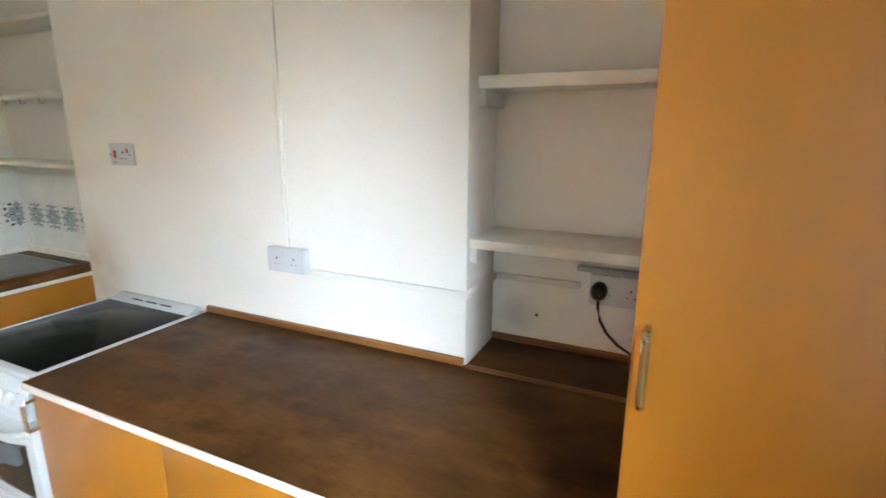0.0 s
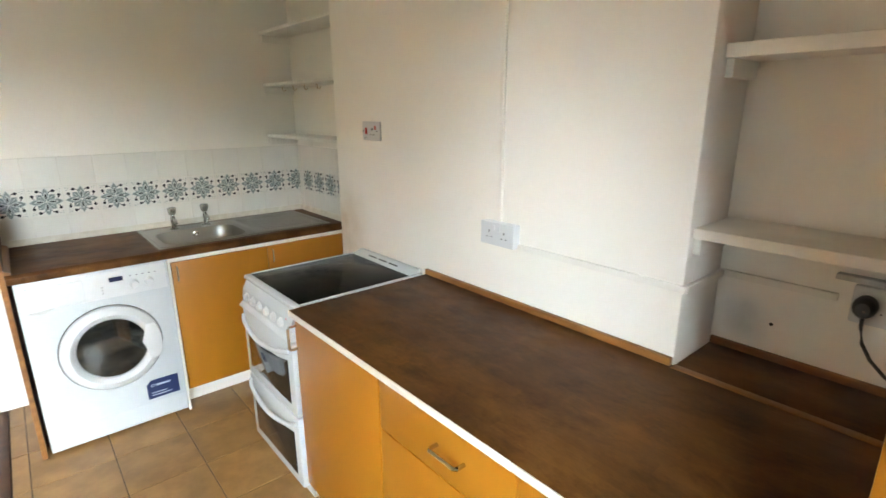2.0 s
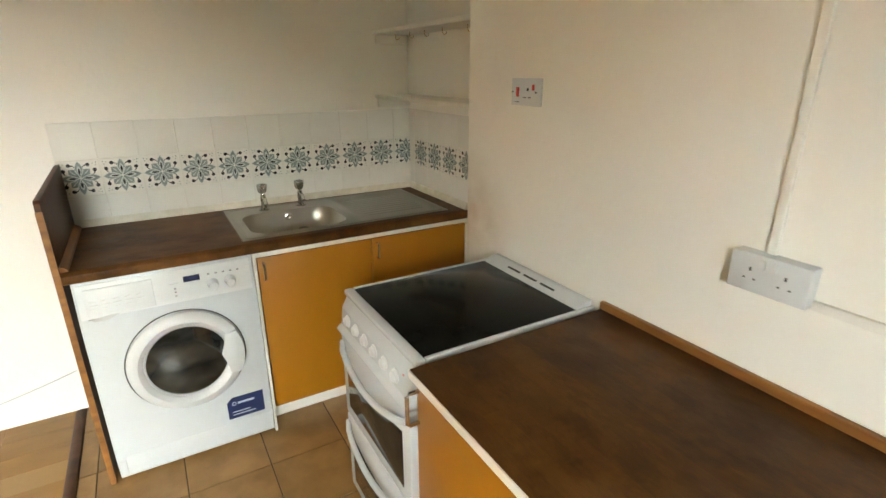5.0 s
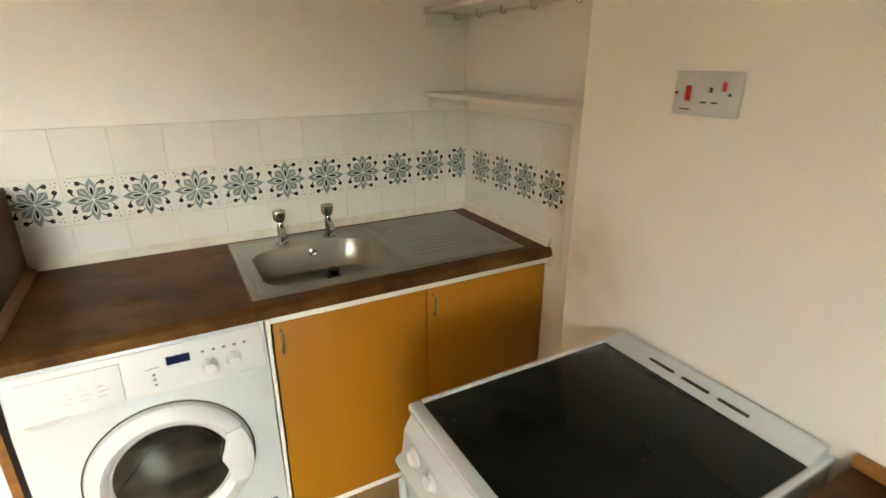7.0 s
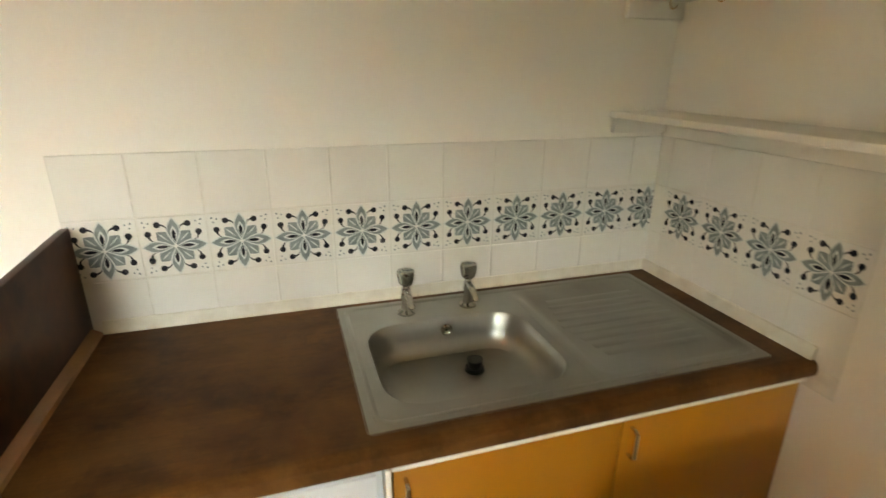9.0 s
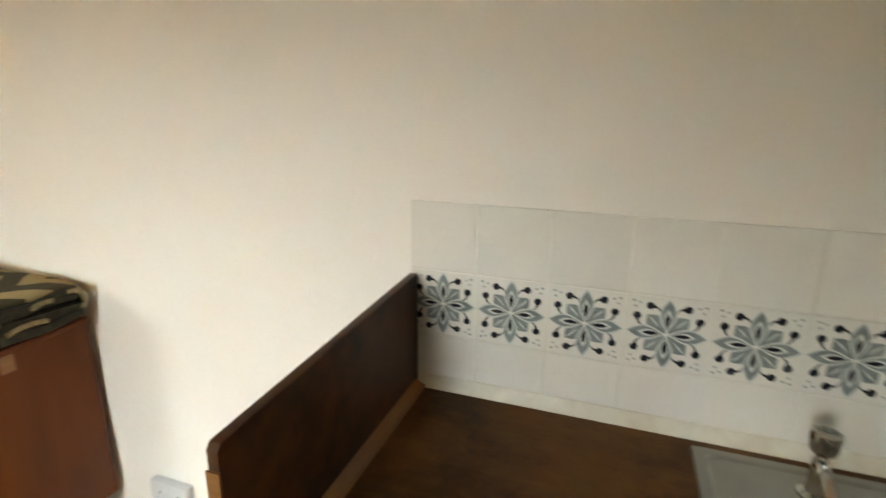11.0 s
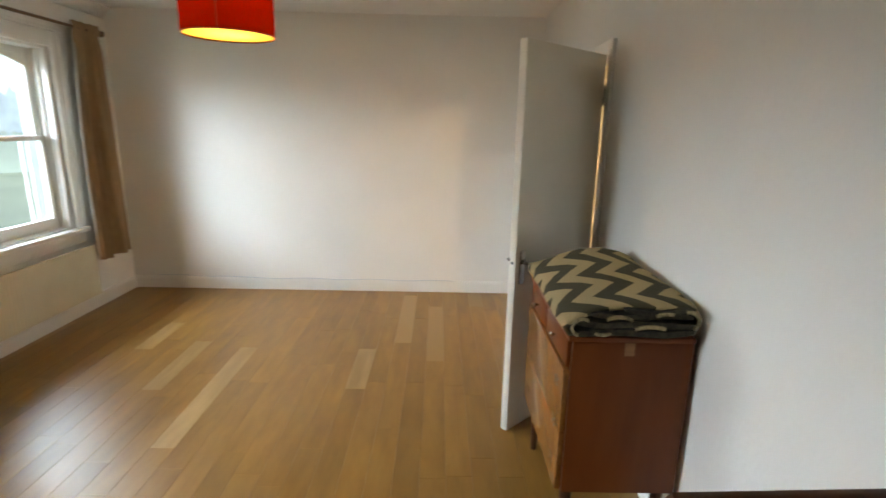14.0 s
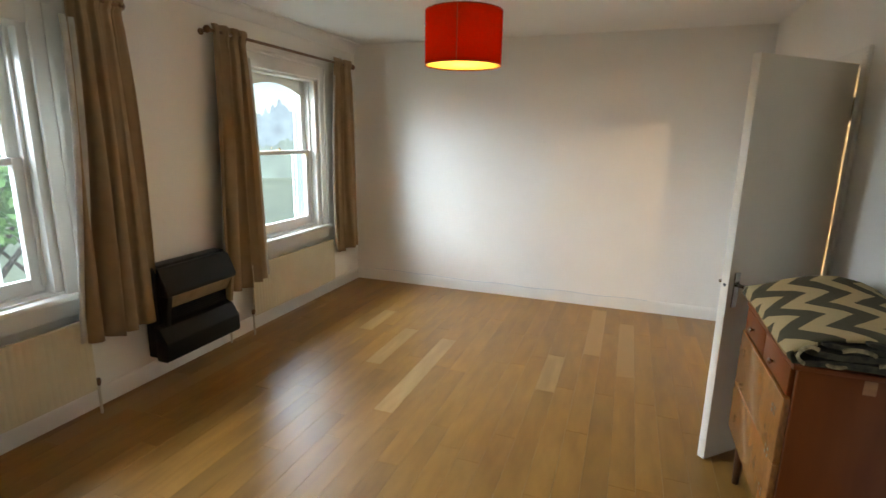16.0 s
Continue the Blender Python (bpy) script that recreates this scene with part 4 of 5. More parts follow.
part("glass_rim", lathe(bmesh.new(), [(0.141, 0.010), (0.1435, 0.0145), (0.149, 0.0145), (0.151, 0.010)], DC, "x", 64, cap=False), GREY, dr)
hand = [(0.205 * math.cos(a), 0.205 * math.sin(a)) for a in [radians(-27 + 6 * k) for k in range(10)]]
hand = [(DC[1] + u * 0.985, DC[2] + v * 0.985) for u, v in hand] + [(DC[1] + 0.118 + 0.02 * abs(math.cos(math.pi * k / 6)), DC[2] + 0.085 - 0.17 * k / 6) for k in range(7)]
part("door_grip", prism(bmesh.new(), hand, "x", 0.02, 0.037, bev=0.003), PLASTIC, dr)
st = part("sticker", prism(bmesh.new(), [(0.118, 0.135), (0.262, 0.135), (0.262, 0.235), (0.140, 0.235), (0.118, 0.213)], "x", 0.0, 0.0012), BLUE, wm, "dark blue energy sticker with pale print")
bm = box(0.0012, 0.0016, 0.160, 0.225, 0.200, 0.210)
for k, w in enumerate((0.09, 0.07)):
    bx(bm, 0.0012, 0.0016, 0.135, 0.135 + w, 0.150 + 0.013 * k, 0.154 + 0.013 * k)
lathe(bm, [(0.009, 0.0012), (0.009, 0.0017), (0.006, 0.0017), (0.006, 0.0012)], (0, 0.145, 0.205), "x", 16, cap=False)
part("print", bm, LABEL_INK, st, smooth=None)
for sy in (-1, 1):
    for x in (-0.5, -0.05):
        part("foot", rod(bmesh.new(), (x, sy * 0.25, 0.0), (x, sy * 0.25, 0.03), 0.018, n=12), BLACK, wm)
single("appliance_filler", box(0.05, 0.622, -0.797, -0.787, 0.0, 0.834), GLOSS, "narrow white upright strip between washing machine and cupboard", "filler strip")

# ---- cooker ----
ck = thing("cooker", "white freestanding electric cooker with two ovens", "cooker", (1.40, 0, 0))
C = 0.25
part("body", prism(bmesh.new(), [(-0.585, 0.015), (-0.02, 0.015), (-0.02, 0.832), (-0.60, 0.832), (-0.60, 0.815), (-0.575, 0.70)], "x", -C + 0.002, C - 0.002, bev=0.002), ENAMEL, ck)
part("hob_front_trim", box(-C, C, -0.612, -0.582, 0.83, 0.850, bev=0.006), ENAMEL, ck)
part("hob_side_trim", box(-C, -C + 0.013, -0.582, -0.012, 0.83, 0.850, bev=0.003), ENAMEL, ck)
part("hob_side_trim", box(C - 0.013, C, -0.582, -0.012, 0.83, 0.850, bev=0.003), ENAMEL, ck)
part("back_rail", prism(bmesh.new(), [(-0.075, 0.83), (-0.075, 0.849), (-0.03, 0.866), (-0.012, 0.866), (-0.012, 0.83)], "x", -C + 0.0135, C - 0.0135, bev=0.003), ENAMEL, ck)
part("hob", box(-C + 0.0135, C - 0.0135, -0.5815, -0.0755, 0.838, 0.8475, bev=0.001), HOB_GLASS, ck, "black ceramic glass hob with faint scratches")
bm = bmesh.new()
for k in range(3):
    prism(bm, [(-0.056, 0.8565), (-0.056, 0.8581), (-0.050, 0.8605), (-0.050, 0.8588)], "x", -0.12 + 0.085 * k, -0.055 + 0.085 * k)
part("vent", bm, BLACK, ck)
part("control_panel", prism(bmesh.new(), [(-0.604, 0.824), (-0.622, 0.790), (-0.628, 0.735), (-0.645, 0.722), (-0.645, 0.714), (-0.585, 0.708), (-0.585, 0.824)], "x", -C, C, bev=0.003), ENAMEL, ck)
for k in range(6):
    bm = lathe(bmesh.new(), [(0.020, 0.0), (0.020, -0.003), (0.015, -0.006), (0.014, -0.012), (0.010, -0.014)], (-0.19 + 0.07 * k, -0.624, 0.765), "y", 24)
    part("knob", bm, PLASTIC, ck, "small white control knob")
part("indicator", rod(bmesh.new(), (0.205, -0.6225, 0.792), (0.205, -0.6245, 0.792), 0.003, n=10), RED, ck)
for z0, z1 in ((0.395, 0.70), (0.075, 0.388)):
    bm = bmesh.new()
    prism(bm, [(-C, z0), (C, z0), (C, z1), (-C, z1)], "y", -0.632, -0.586, bev=0.006)
    dr = part("oven_door", bm, ENAMEL, ck, "white oven door with a dark window")
    part("oven_window", prism(bmesh.new(), [(-0.205, z0 + 0.045), (0.205, z0 + 0.045), (0.205, z1 - 0.075), (0.1, z1 - 0.098), (0, z1 - 0.105), (-0.1, z1 - 0.098), (-0.205, z1 - 0.075)], "y", -0.6345, -0.626, bev=0.001), OVEN_GLASS, dr)
    pts = [(-0.235 + 0.47 * k / 12, -0.634 - 0.028 * math.sin(math.pi * k / 12) ** 0.5, z1 - 0.028 - 0.034 * math.sin(math.pi * k / 12)) for k in range(13)]
    part("oven_handle", tube(bmesh.new(), pts, 0.0095, 10), ENAMEL, dr)
# Black strips fill the gaps above the oven doors in place of their shade.
for z0, z1 in ((0.384, 0.399), (0.694, 0.714)):
    part("door_gap", box(-C + 0.006, C - 0.006, -0.600, -0.5855, z0, z1), BLACK, ck, "black strip for the shade above an oven door", smooth=None)
part("plinth", box(-C + 0.01, C - 0.01, -0.585, -0.57, 0.0, 0.07), ENAMEL, ck)

# ---- main worktop run ----
WT = 0.852
top = thing("long_worktop", "worn dark brown wood-effect worktop along the chimney breast", "worktop")
part("slab", box(1.672, 3.85, -0.638, 0.0, 0.826, WT, bev=0.001), WORK_X, top)
part("front_strip", box(1.672, 2.224, -0.6425, -0.6385, 0.830, WT - 0.0008, bev=0.001), GLOSS, top, "white edging strip along the worktop front")
part("front_strip", box(2.2252, 2.731, -0.6425, -0.6385, 0.830, WT - 0.0005, bev=0.001), GLOSS, top, "white edging strip along the worktop front")
part("front_strip", box(2.7325, 3.257, -0.6425, -0.6385, 0.8305, WT - 0.0008, bev=0.001), GLOSS, top, "white edging strip along the worktop front")
part("upstand", box(1.67, 2.752, -0.018, -0.001, WT, WT + 0.024, bev=0.003), EDGE, top, "orange-brown wooden upstand against the chimney breast")
alcove_top = thing("alcove_worktop", "dark brown wood-effect worktop piece inside the alcove", "worktop")
part("slab", box(2.757, 3.85, 0.0045, 0.239, 0.82, WT, bev=0.001), WORK_X, alcove_top)
part("joint_strip", box(2.757, 3.257, -0.022, 0.004, 0.8265, WT + 0.003, bev=0.0015), EDGE, alcove_top, "light wood strip where the worktops join")
part("upstand", box(2.757, 3.257, 0.224, 0.239, WT, WT + 0.022, bev=0.003), EDGE, alcove_top, "orange-brown wooden upstand at the back of the alcove")

units = ((1.668, 2.212), (2.216, 2.73), (2.734, 3.245))
for k, (x0, x1) in enumerate(units):
    cu = thing("base_cupboard", ("orange veneered base cupboard beside the cooker", "orange veneered base unit with a drawer under the worktop", "orange veneered base cupboard beside the tall cupboard")[k], "cupboard", group="base cupboards")
    bm = bmesh.new()
    bx(bm, x0, x0 + 0.016, -0.598, -0.02, 0.1, 0.825)
    bx(bm, x1 - 0.016, x1, -0.598, -0.02, 0.1, 0.825)
    bx(bm, x0 + 0.016, x1 - 0.016, -0.598, -0.02, 0.1, 0.116)
    bx(bm, x0 + 0.016, x1 - 0.016, -0.598, -0.58, 0.78, 0.825)
    part("body", bm, ORANGE, cu, smooth=None)
    part("plinth", box(x0, x1, -0.56, -0.545, 0.0, 0.1), GLOSS, cu, "white painted plinth")
    if k == 1:
        dw = part("drawer", box(x0 + 0.002, x1 - 0.002, -0.62, -0.60, 0.652, 0.824, bev=0.002), ORANGE, cu, "orange veneered drawer front")
        bar_handle(dw, (2.473, -0.62, 0.738), (2.572, -0.62, 0.738), (0, -0.03, 0), 0.0055)
        part("door", box(x0 + 0.002, x1 - 0.002, -0.62, -0.60, 0.11, 0.648, bev=0.002), ORANGE, cu, "orange veneered cupboard door")
    else:
        dr = part("door", box(x0 + 0.002, x1 - 0.002, -0.62, -0.60, 0.11, 0.824, bev=0.002), ORANGE, cu, "orange veneered cupboard door")
        if k == 0:
            bar_handle(dr, (x0 + 0.012, -0.62, 0.700), (x0 + 0.012, -0.62, 0.79), (0, -0.032, 0), 0.0055)

tall = thing("tall_cupboard", "tall orange wood-veneer cupboard reaching up past head height", "cupboard")
TX = 3.259
bm = bmesh.new()
bx(bm, TX, TX + 0.018, -0.636, 0.238, WT + 0.004, 2.42)
bx(bm, TX + 0.018, WX - 0.001, 0.22, 0.238, WT + 0.004, 2.42)
bx(bm, TX + 0.018, WX - 0.001, -0.636, 0.22, 2.40, 2.42)
bx(bm, TX, TX + 0.018, -0.636, -0.01, 0.1, 0.82)
bx(bm, TX + 0.018, WX - 0.001, -0.636, -0.01, 0.1, 0.118)
part("body", bm, ORANGE, tall, smooth=None)
dr = part("door", box(TX - 0.003, WX - 0.022, -0.66, -0.638, 0.105, 2.415, bev=0.0025), ORANGE, tall, "tall orange veneered door")
bar_handle(dr, (TX + 0.014, -0.66, 1.210), (TX + 0.014, -0.66, 1.308), (0, -0.028, 0), 0.0055, "long brushed chrome bow handle")
part("plinth", box(TX, WX - 0.02, -0.60, -0.585, 0.0, 0.1), GLOSS, tall)


# ---- shelves ----
def shelf(x0, x1, y0, y1, z, t, label, group):
    s = thing("wall_shelf", label, "shelf", group=group)
    part("board", box(x0 + 0.001, x1 - 0.001, y0, y1 - 0.001, z - t, z, bev=0.003), SHELF_PAINT, s)
    part("batten", box(x0 + 0.0005, x0 + 0.02, y0 + 0.012, y1 - 0.002, z - t - 0.045, z - t, bev=0.003), SHELF_PAINT, s)
    return s


RIGHT = "thick white painted shelf in the alcove beside the tall cupboard"
shelf(2.755, 3.30, 0.012, BACK, 1.240, 0.028, RIGHT, "right alcove shelves")
shelf(2.755, 3.30, 0.062, BACK, 1.690, 0.034, RIGHT, "right alcove shelves")
shelf(2.755, 3.30, 0.062, BACK, 2.15, 0.034, RIGHT, "right alcove shelves")
LEFT = "white painted wooden shelf in the sink alcove"
for z in (1.388, 1.700, 2.005):
    shelf(0.0, BREAST, 0.012, ALCOVE, z, 0.018, LEFT if z != 1.700 else "white painted shelf with cup hooks beneath, in the sink alcove", "sink alcove shelves")
for x in (0.09, 0.25, 0.40, 0.56, 0.76):
    hk = thing("cup_hook", "small brass cup hook screwed under a white shelf", "hook", (x, 0.10, 1.682), group="cup hooks")
    pts = [(0, 0, 0), (0, 0, -0.012)] + [(0, 0.011 - 0.011 * math.cos(a) - 0.0, -0.014 - 0.013 * math.sin(a)) for a in [math.pi * k / 6 for k in range(7)]]
    part("hook", tube(bmesh.new(), pts, 0.0016, 6), BRASS, hk)

# ---- electrics on the walls ----
def double_socket(at, rz, label, w=0.150, h=0.088, depth=0.03, group="sockets"):
    """A twin socket on a wall; its front looks along its own -y."""
    s = thing("double_socket", label, "socket", at, rz, group=group)
    part("faceplate", box(-w / 2, w / 2, -depth, 0, -h / 2, h / 2, bev=0.004), PLASTIC, s)
    for c in (-0.035, 0.035):
        for x0, x1, z0, z1 in ((c - 0.002, c + 0.002, 0.004, 0.012), (c - 0.013, c - 0.008, -0.014, -0.011), (c + 0.008, c + 0.013, -0.014, -0.011)):
            part("pin_hole", box(x0, x1, -depth - 0.0008, -depth + 0.004, z0, z1), BLACK, s, smooth=None)
    for c in (-0.012, 0.012):
        part("rocker", box(c - 0.005, c + 0.005, -depth - 0.004, -depth, 0.014, 0.033, bev=0.001), PLASTIC, s)
    return s


double_socket((2.105, 0, 1.111), 0, "white surface-mounted double socket on the chimney breast", w=0.158, h=0.084, depth=0.036)
cs = thing("cooker_switch", "white cooker switch plate with red rocker and a socket", "switch", (1.274, 0, 1.444))
part("faceplate", box(-0.072, 0.072, -0.010, 0, -0.0425, 0.0425, bev=0.003), PLASTIC, cs)
part("rocker", box(-0.042, -0.031, -0.016, -0.010, -0.015, 0.015, bev=0.002), RED, cs, "red main rocker")
part("rocker", box(0.035, 0.044, -0.015, -0.010, 0.006, 0.024, bev=0.002), RED, cs, "small red rocker")
for x, z, w, h in ((0.012, 0.008, 0.003, 0.009), (-0.002, -0.016, 0.006, 0.003), (0.022, -0.016, 0.006, 0.003)):
    part("pin_hole", box(x - w, x + w, -0.0128, -0.008, z - h / 2, z + h / 2), BLACK, cs, smooth=None)
for x in (-0.064, 0.052):
    part("screw", rod(bmesh.new(), (x, -0.0128, -0.0), (x, -0.010, -0.0), 0.003, n=8), BLACK, cs, smooth=None)
part("print", box(-0.052, -0.030, -0.0124, -0.010, -0.032, -0.030), BLACK, cs, smooth=None)
single("conduit", box(2.083, 2.101, -0.012, 0, 1.152, CEIL, bev=0.002), PAINT, "thin painted cable trunking up the chimney breast", "conduit")
bm = box(2.184, 2.766, -0.014, -0.0005, 1.066, 1.086, bev=0.003)
bx(bm, 2.7555, 2.770, -0.0005, 0.226, 1.066, 1.086, bev=0.002)
bx(bm, 2.7555, 3.04, 0.226, 0.2395, 1.066, 1.086, bev=0.002)
single("trunking", bm, GLOSS, "white plastic cable trunking round the chimney breast", "trunking")
double_socket((3.155, BACK, 1.074), 0, "white double socket under the alcove shelf", w=0.17, h=0.095, depth=0.025)
single("socket_ledge", box(3.03, 3.235, BACK - 0.03, BACK - 0.0005, 1.128, 1.142, bev=0.002), GREY, "grey metal strip above the alcove socket", "strip")
pl = thing("mains_plug", "black mains plug with its cable in the alcove socket", "plug", (3.100, BACK - 0.025, 1.076))
part("plug_body", loft(bmesh.new(), [[(0.024 * math.cos(a) * s, -d, 0.027 * math.sin(a) * s) for a in [2 * math.pi * k / 20 for k in range(20)]] for s, d in ((1, 0.001), (1.02, 0.018), (0.9, 0.034), (0.6, 0.042))], cap_first=True), BLACK, pl)
part("screw", rod(bmesh.new(), (0.004, -0.0415, -0.004), (0.004, -0.0435, -0.004), 0.0035, n=10), CHROME, pl)
part("cable", tube(bmesh.new(), [(0, -0.02, -0.024), (0.002, -0.024, -0.05), (0.012, -0.035, -0.085), (0.035, -0.05, -0.115), (0.07, -0.06, -0.143), (0.11, -0.065, -0.163), (0.1525, -0.066, -0.177)], 0.0042, 8), BLACK, pl)
double_socket((0, -2.24, 0.315), 90, "white double socket low on the wall behind the chest", depth=0.03)
bm = lathe(bmesh.new(), [(0.026, 0), (0.026, 0.006), (0.02, 0.012), (0.012, 0.016), (0.01, 0.03), (0.004, 0.032)], (0, -1.302, 1.815), "x", 20)
single("wall_fitting", bm, GREY, "small round grey fitting on the wall above the tiles", "fitting")
single("nail_hole", rod(bmesh.new(), (2.905, 0.2385, 0.955), (2.905, 0.2402, 0.955), 0.005, n=10), BLACK, "small dark nail hole in the alcove wall", "hole")
rnd = random.Random(4)
single("telephone_cable", tube(bmesh.new(), [(0.016, -3.6 + 0.09 * k, 0.10 + 0.11 * max(0.0, (k - 15) / 8) ** 2 + rnd.uniform(-0.004, 0.004)) for k in range(24)], 0.003, 6), PLASTIC, "thin white cable sagging along the wall", "cable")
single("skirting_cable", tube(bmesh.new(), [(0.75 + 0.13 * k, FARY + 0.02, 0.116 + 0.006 * math.sin(k * 1.3) + (0.012 if k > 16 else 0)) for k in range(23)], 0.0035, 6), PLASTIC, "thin white cable lying on the skirting board", "cable")
# ---- chest of drawers ----
ch = thing("chest_of_drawers", "dark red mahogany chest with pale veneered drawers and short legs", "chest of drawers", (0, 0, 0))
CX0, CX1, CY0, CY1, CZ0, CZ1 = 0.022, 0.452, -3.17, -2.47, 0.27, 0.888
bm = bmesh.new()
bx(bm, CX0, CX1 - 0.012, CY1 - 0.02, CY1, CZ0, CZ1 - 0.018, bev=0.002)
bx(bm, CX0, CX1 - 0.012, CY0, CY0 + 0.02, CZ0, CZ1 - 0.018, bev=0.002)
bx(bm, CX0, CX0 + 0.01, CY0 + 0.02, CY1 - 0.02, CZ0, CZ1 - 0.018)
bx(bm, CX0 + 0.01, CX1 - 0.014, CY0 + 0.02, CY1 - 0.02, CZ0, CZ0 + 0.018)
part("carcass", bm, MAHOGANY, ch)
part("top", box(CX0 - 0.002, CX1 + 0.006, CY0 - 0.008, CY1 + 0.008, CZ1 - 0.018, CZ1, bev=0.004), MAHOGANY, ch)
for k in range(2):
    y0 = CY0 + 0.022 + k * 0.331
    d = part("small_drawer", box(CX1 - 0.012, CX1 + 0.004, y0, y0 + 0.325, CZ1 - 0.125, CZ1 - 0.022, bev=0.003), MAHOGANY, ch, "dark mahogany top drawer")
    part("knob", lathe(bmesh.new(), [(0.006, 0), (0.005, 0.01), (0.011, 0.016), (0.011, 0.02), (0.005, 0.024)], (CX1 + 0.004, y0 + 0.16, CZ1 - 0.072), "x", 14), CHROME, d, "small silvery knob")
part("long_drawer", box(CX1 - 0.012, CX1 + 0.012, CY0 + 0.012, CY1 - 0.012, CZ1 - 0.3782, CZ1 - 0.130, bev=0.004, seg=3), BURR, ch, "pale orange veneered long drawer")
part("long_drawer", box(CX1 - 0.012, CX1 + 0.012, CY0 + 0.012, CY1 - 0.012, CZ0 + 0.004, CZ1 - 0.3795, bev=0.004, seg=3), BURR, ch, "pale orange veneered long drawer")
for z in (CZ1 - 0.20, CZ1 - 0.22, CZ1 - 0.36, CZ1 - 0.385, CZ1 - 0.52, CZ1 - 0.54):
    for y in (CY1 - 0.075, CY1 - 0.105, CY0 + 0.1):
        part("screw_hole", rod(bmesh.new(), (CX1 + 0.009, y, z), (CX1 + 0.0135, y, z), 0.0065, n=8), BLACK, ch)
for x in (CX0 + 0.04, CX1 - 0.045):
    for y in (CY0 + 0.05, CY1 - 0.05):
        part("leg", rod(bmesh.new(), (x, y, 0.0), (x, y, CZ0), 0.014, 0.024, 14), BOARD, ch, "short tapered dark leg")
single("tape_mark", box(CX0 + 0.205, CX0 + 0.240, CY1 + 0.0003, CY1 + 0.0012, CZ1 - 0.07, CZ1 - 0.022), EDGE, "torn scrap of brown tape on the chest side", "tape")

# ---- folded rug ----
def folded_rug():
    r = thing("folded_rug", "folded cream and dark green chevron rug lying on the chest", "rug", (0.235, -2.80, CZ1))
    # outline of the folded top sheet across the chest, in x and z, turned in at both ends
    prof = [(-0.17, 0.012), (-0.205, 0.014), (-0.222, 0.034), (-0.225, 0.062), (-0.205, 0.087), (-0.15, 0.097), (-0.07, 0.098), (0.03, 0.093), (0.12, 0.083), (0.19, 0.068), (0.235, 0.048), (0.246, 0.026), (0.232, 0.008), (0.19, 0.006), (0.1, 0.010)]
    bm = bmesh.new()
    uvl = bm.loops.layers.uv.new("UVMap")
    n = 26
    run = [0]
    for a, b in zip(prof, prof[1:]):
        run.append(run[-1] + math.dist(a, b))
    grid, info = [], {}
    for j in range(n + 1):
        y = -0.37 + 0.712 * j / n
        row = []
        for i, (x, z) in enumerate(prof):
            w = noise.noise(Vector((x * 5, y * 5, 3.1))) * 0.009
            edge = 1 - 0.15 * max(0, abs(y) - 0.3) / 0.07 * (z > 0.05)
            v = bm.verts.new((x * (1 + 0.02 * math.sin(y * 9)), y + 0.012 * math.sin(x * 20 + j * 0.1) * (1 if j in (0, n) else 0.3), max(0.005, (z + w * (z > 0.03) + (0.034 * max(0.0, min(1.0, (0.12 - y) / 0.4)) * max(0.0, 1 - abs(x + 0.03) / 0.22) if z > 0.03 else 0)) * edge)))
            info[v] = (run[i], y)
            row.append(v)
        grid.append(row)
    for a, b in zip(grid, grid[1:]):
        for i in range(len(prof) - 1):
            f = bm.faces.new((a[i], a[i + 1], b[i + 1], b[i]))
            for lp in f.loops:
                lp[uvl].uv = info[lp.vert]
    bmesh.ops.recalc_face_normals(bm, faces=bm.faces)
    ob = part("top_layer", bm, CHEVRON, r, smooth=60)
    so = ob.modifiers.new("thickness", "SOLIDIFY")
    so.thickness, so.offset = 0.009, -1
    # inner layers, near black: the shade inside the folds is put into their colour
    for k, (x0, x1, z0, z1) in enumerate(((-0.19, 0.215, 0.010, 0.030), (-0.195, 0.205, 0.032, 0.050), (-0.185, 0.16, 0.052, 0.068), (-0.17, 0.05, 0.070, 0.084))):
        bm = bmesh.new()
        loops = []
        for j in range(15):
            y = -0.355 + 0.712 * j / 14 + 0.008 * math.sin(k * 2 + 1)
            ring = []
            for c in range(16):
                a = 2 * math.pi * c / 16
                u = max(-1, min(1, 1.25 * math.cos(a)))
                v = max(-1, min(1, 1.25 * math.sin(a)))
                x = (x0 + x1) / 2 + (x1 - x0) / 2 * u
                sag = 0.004 * math.sin(x * 24 + k * 2)
                ring.append((x, y, (z0 + z1) / 2 + (z1 - z0) / 2 * v * 0.86 + sag))
            loops.append(ring)
        loft(bm, loops, cap_first=True)
        part("inner_layer", bm, FOLD_SHADE, r)
    # pale cut edges that show between the folds
    for cx, cz, wide, tall, a0, a1 in ((0.19, 0.034, 0.034, 0.022, -1.2, 2.2), (-0.16, 0.052, 0.040, 0.026, 1.4, 4.0), (-0.04, 0.030, 0.055, 0.007, 0.2, 2.6),
                                       (0.07, 0.052, 0.045, 0.010, 0.4, 2.9), (-0.09, 0.066, 0.035, 0.006, 0.1, 2.2), (0.12, 0.022, 0.03, 0.006, 3.3, 5.8)):
        pts = [(cx + wide * math.cos(q), 0.363 + 0.003 * math.sin(3 * q), cz + tall * math.sin(q)) for q in [a0 + (a1 - a0) * k / 16 for k in range(17)]]
        part("curled_edge", tube(bmesh.new(), pts, 0.0055, 6), RUG_EDGE, r)
    r.scale = (1, 1, 1.34)


folded_rug()

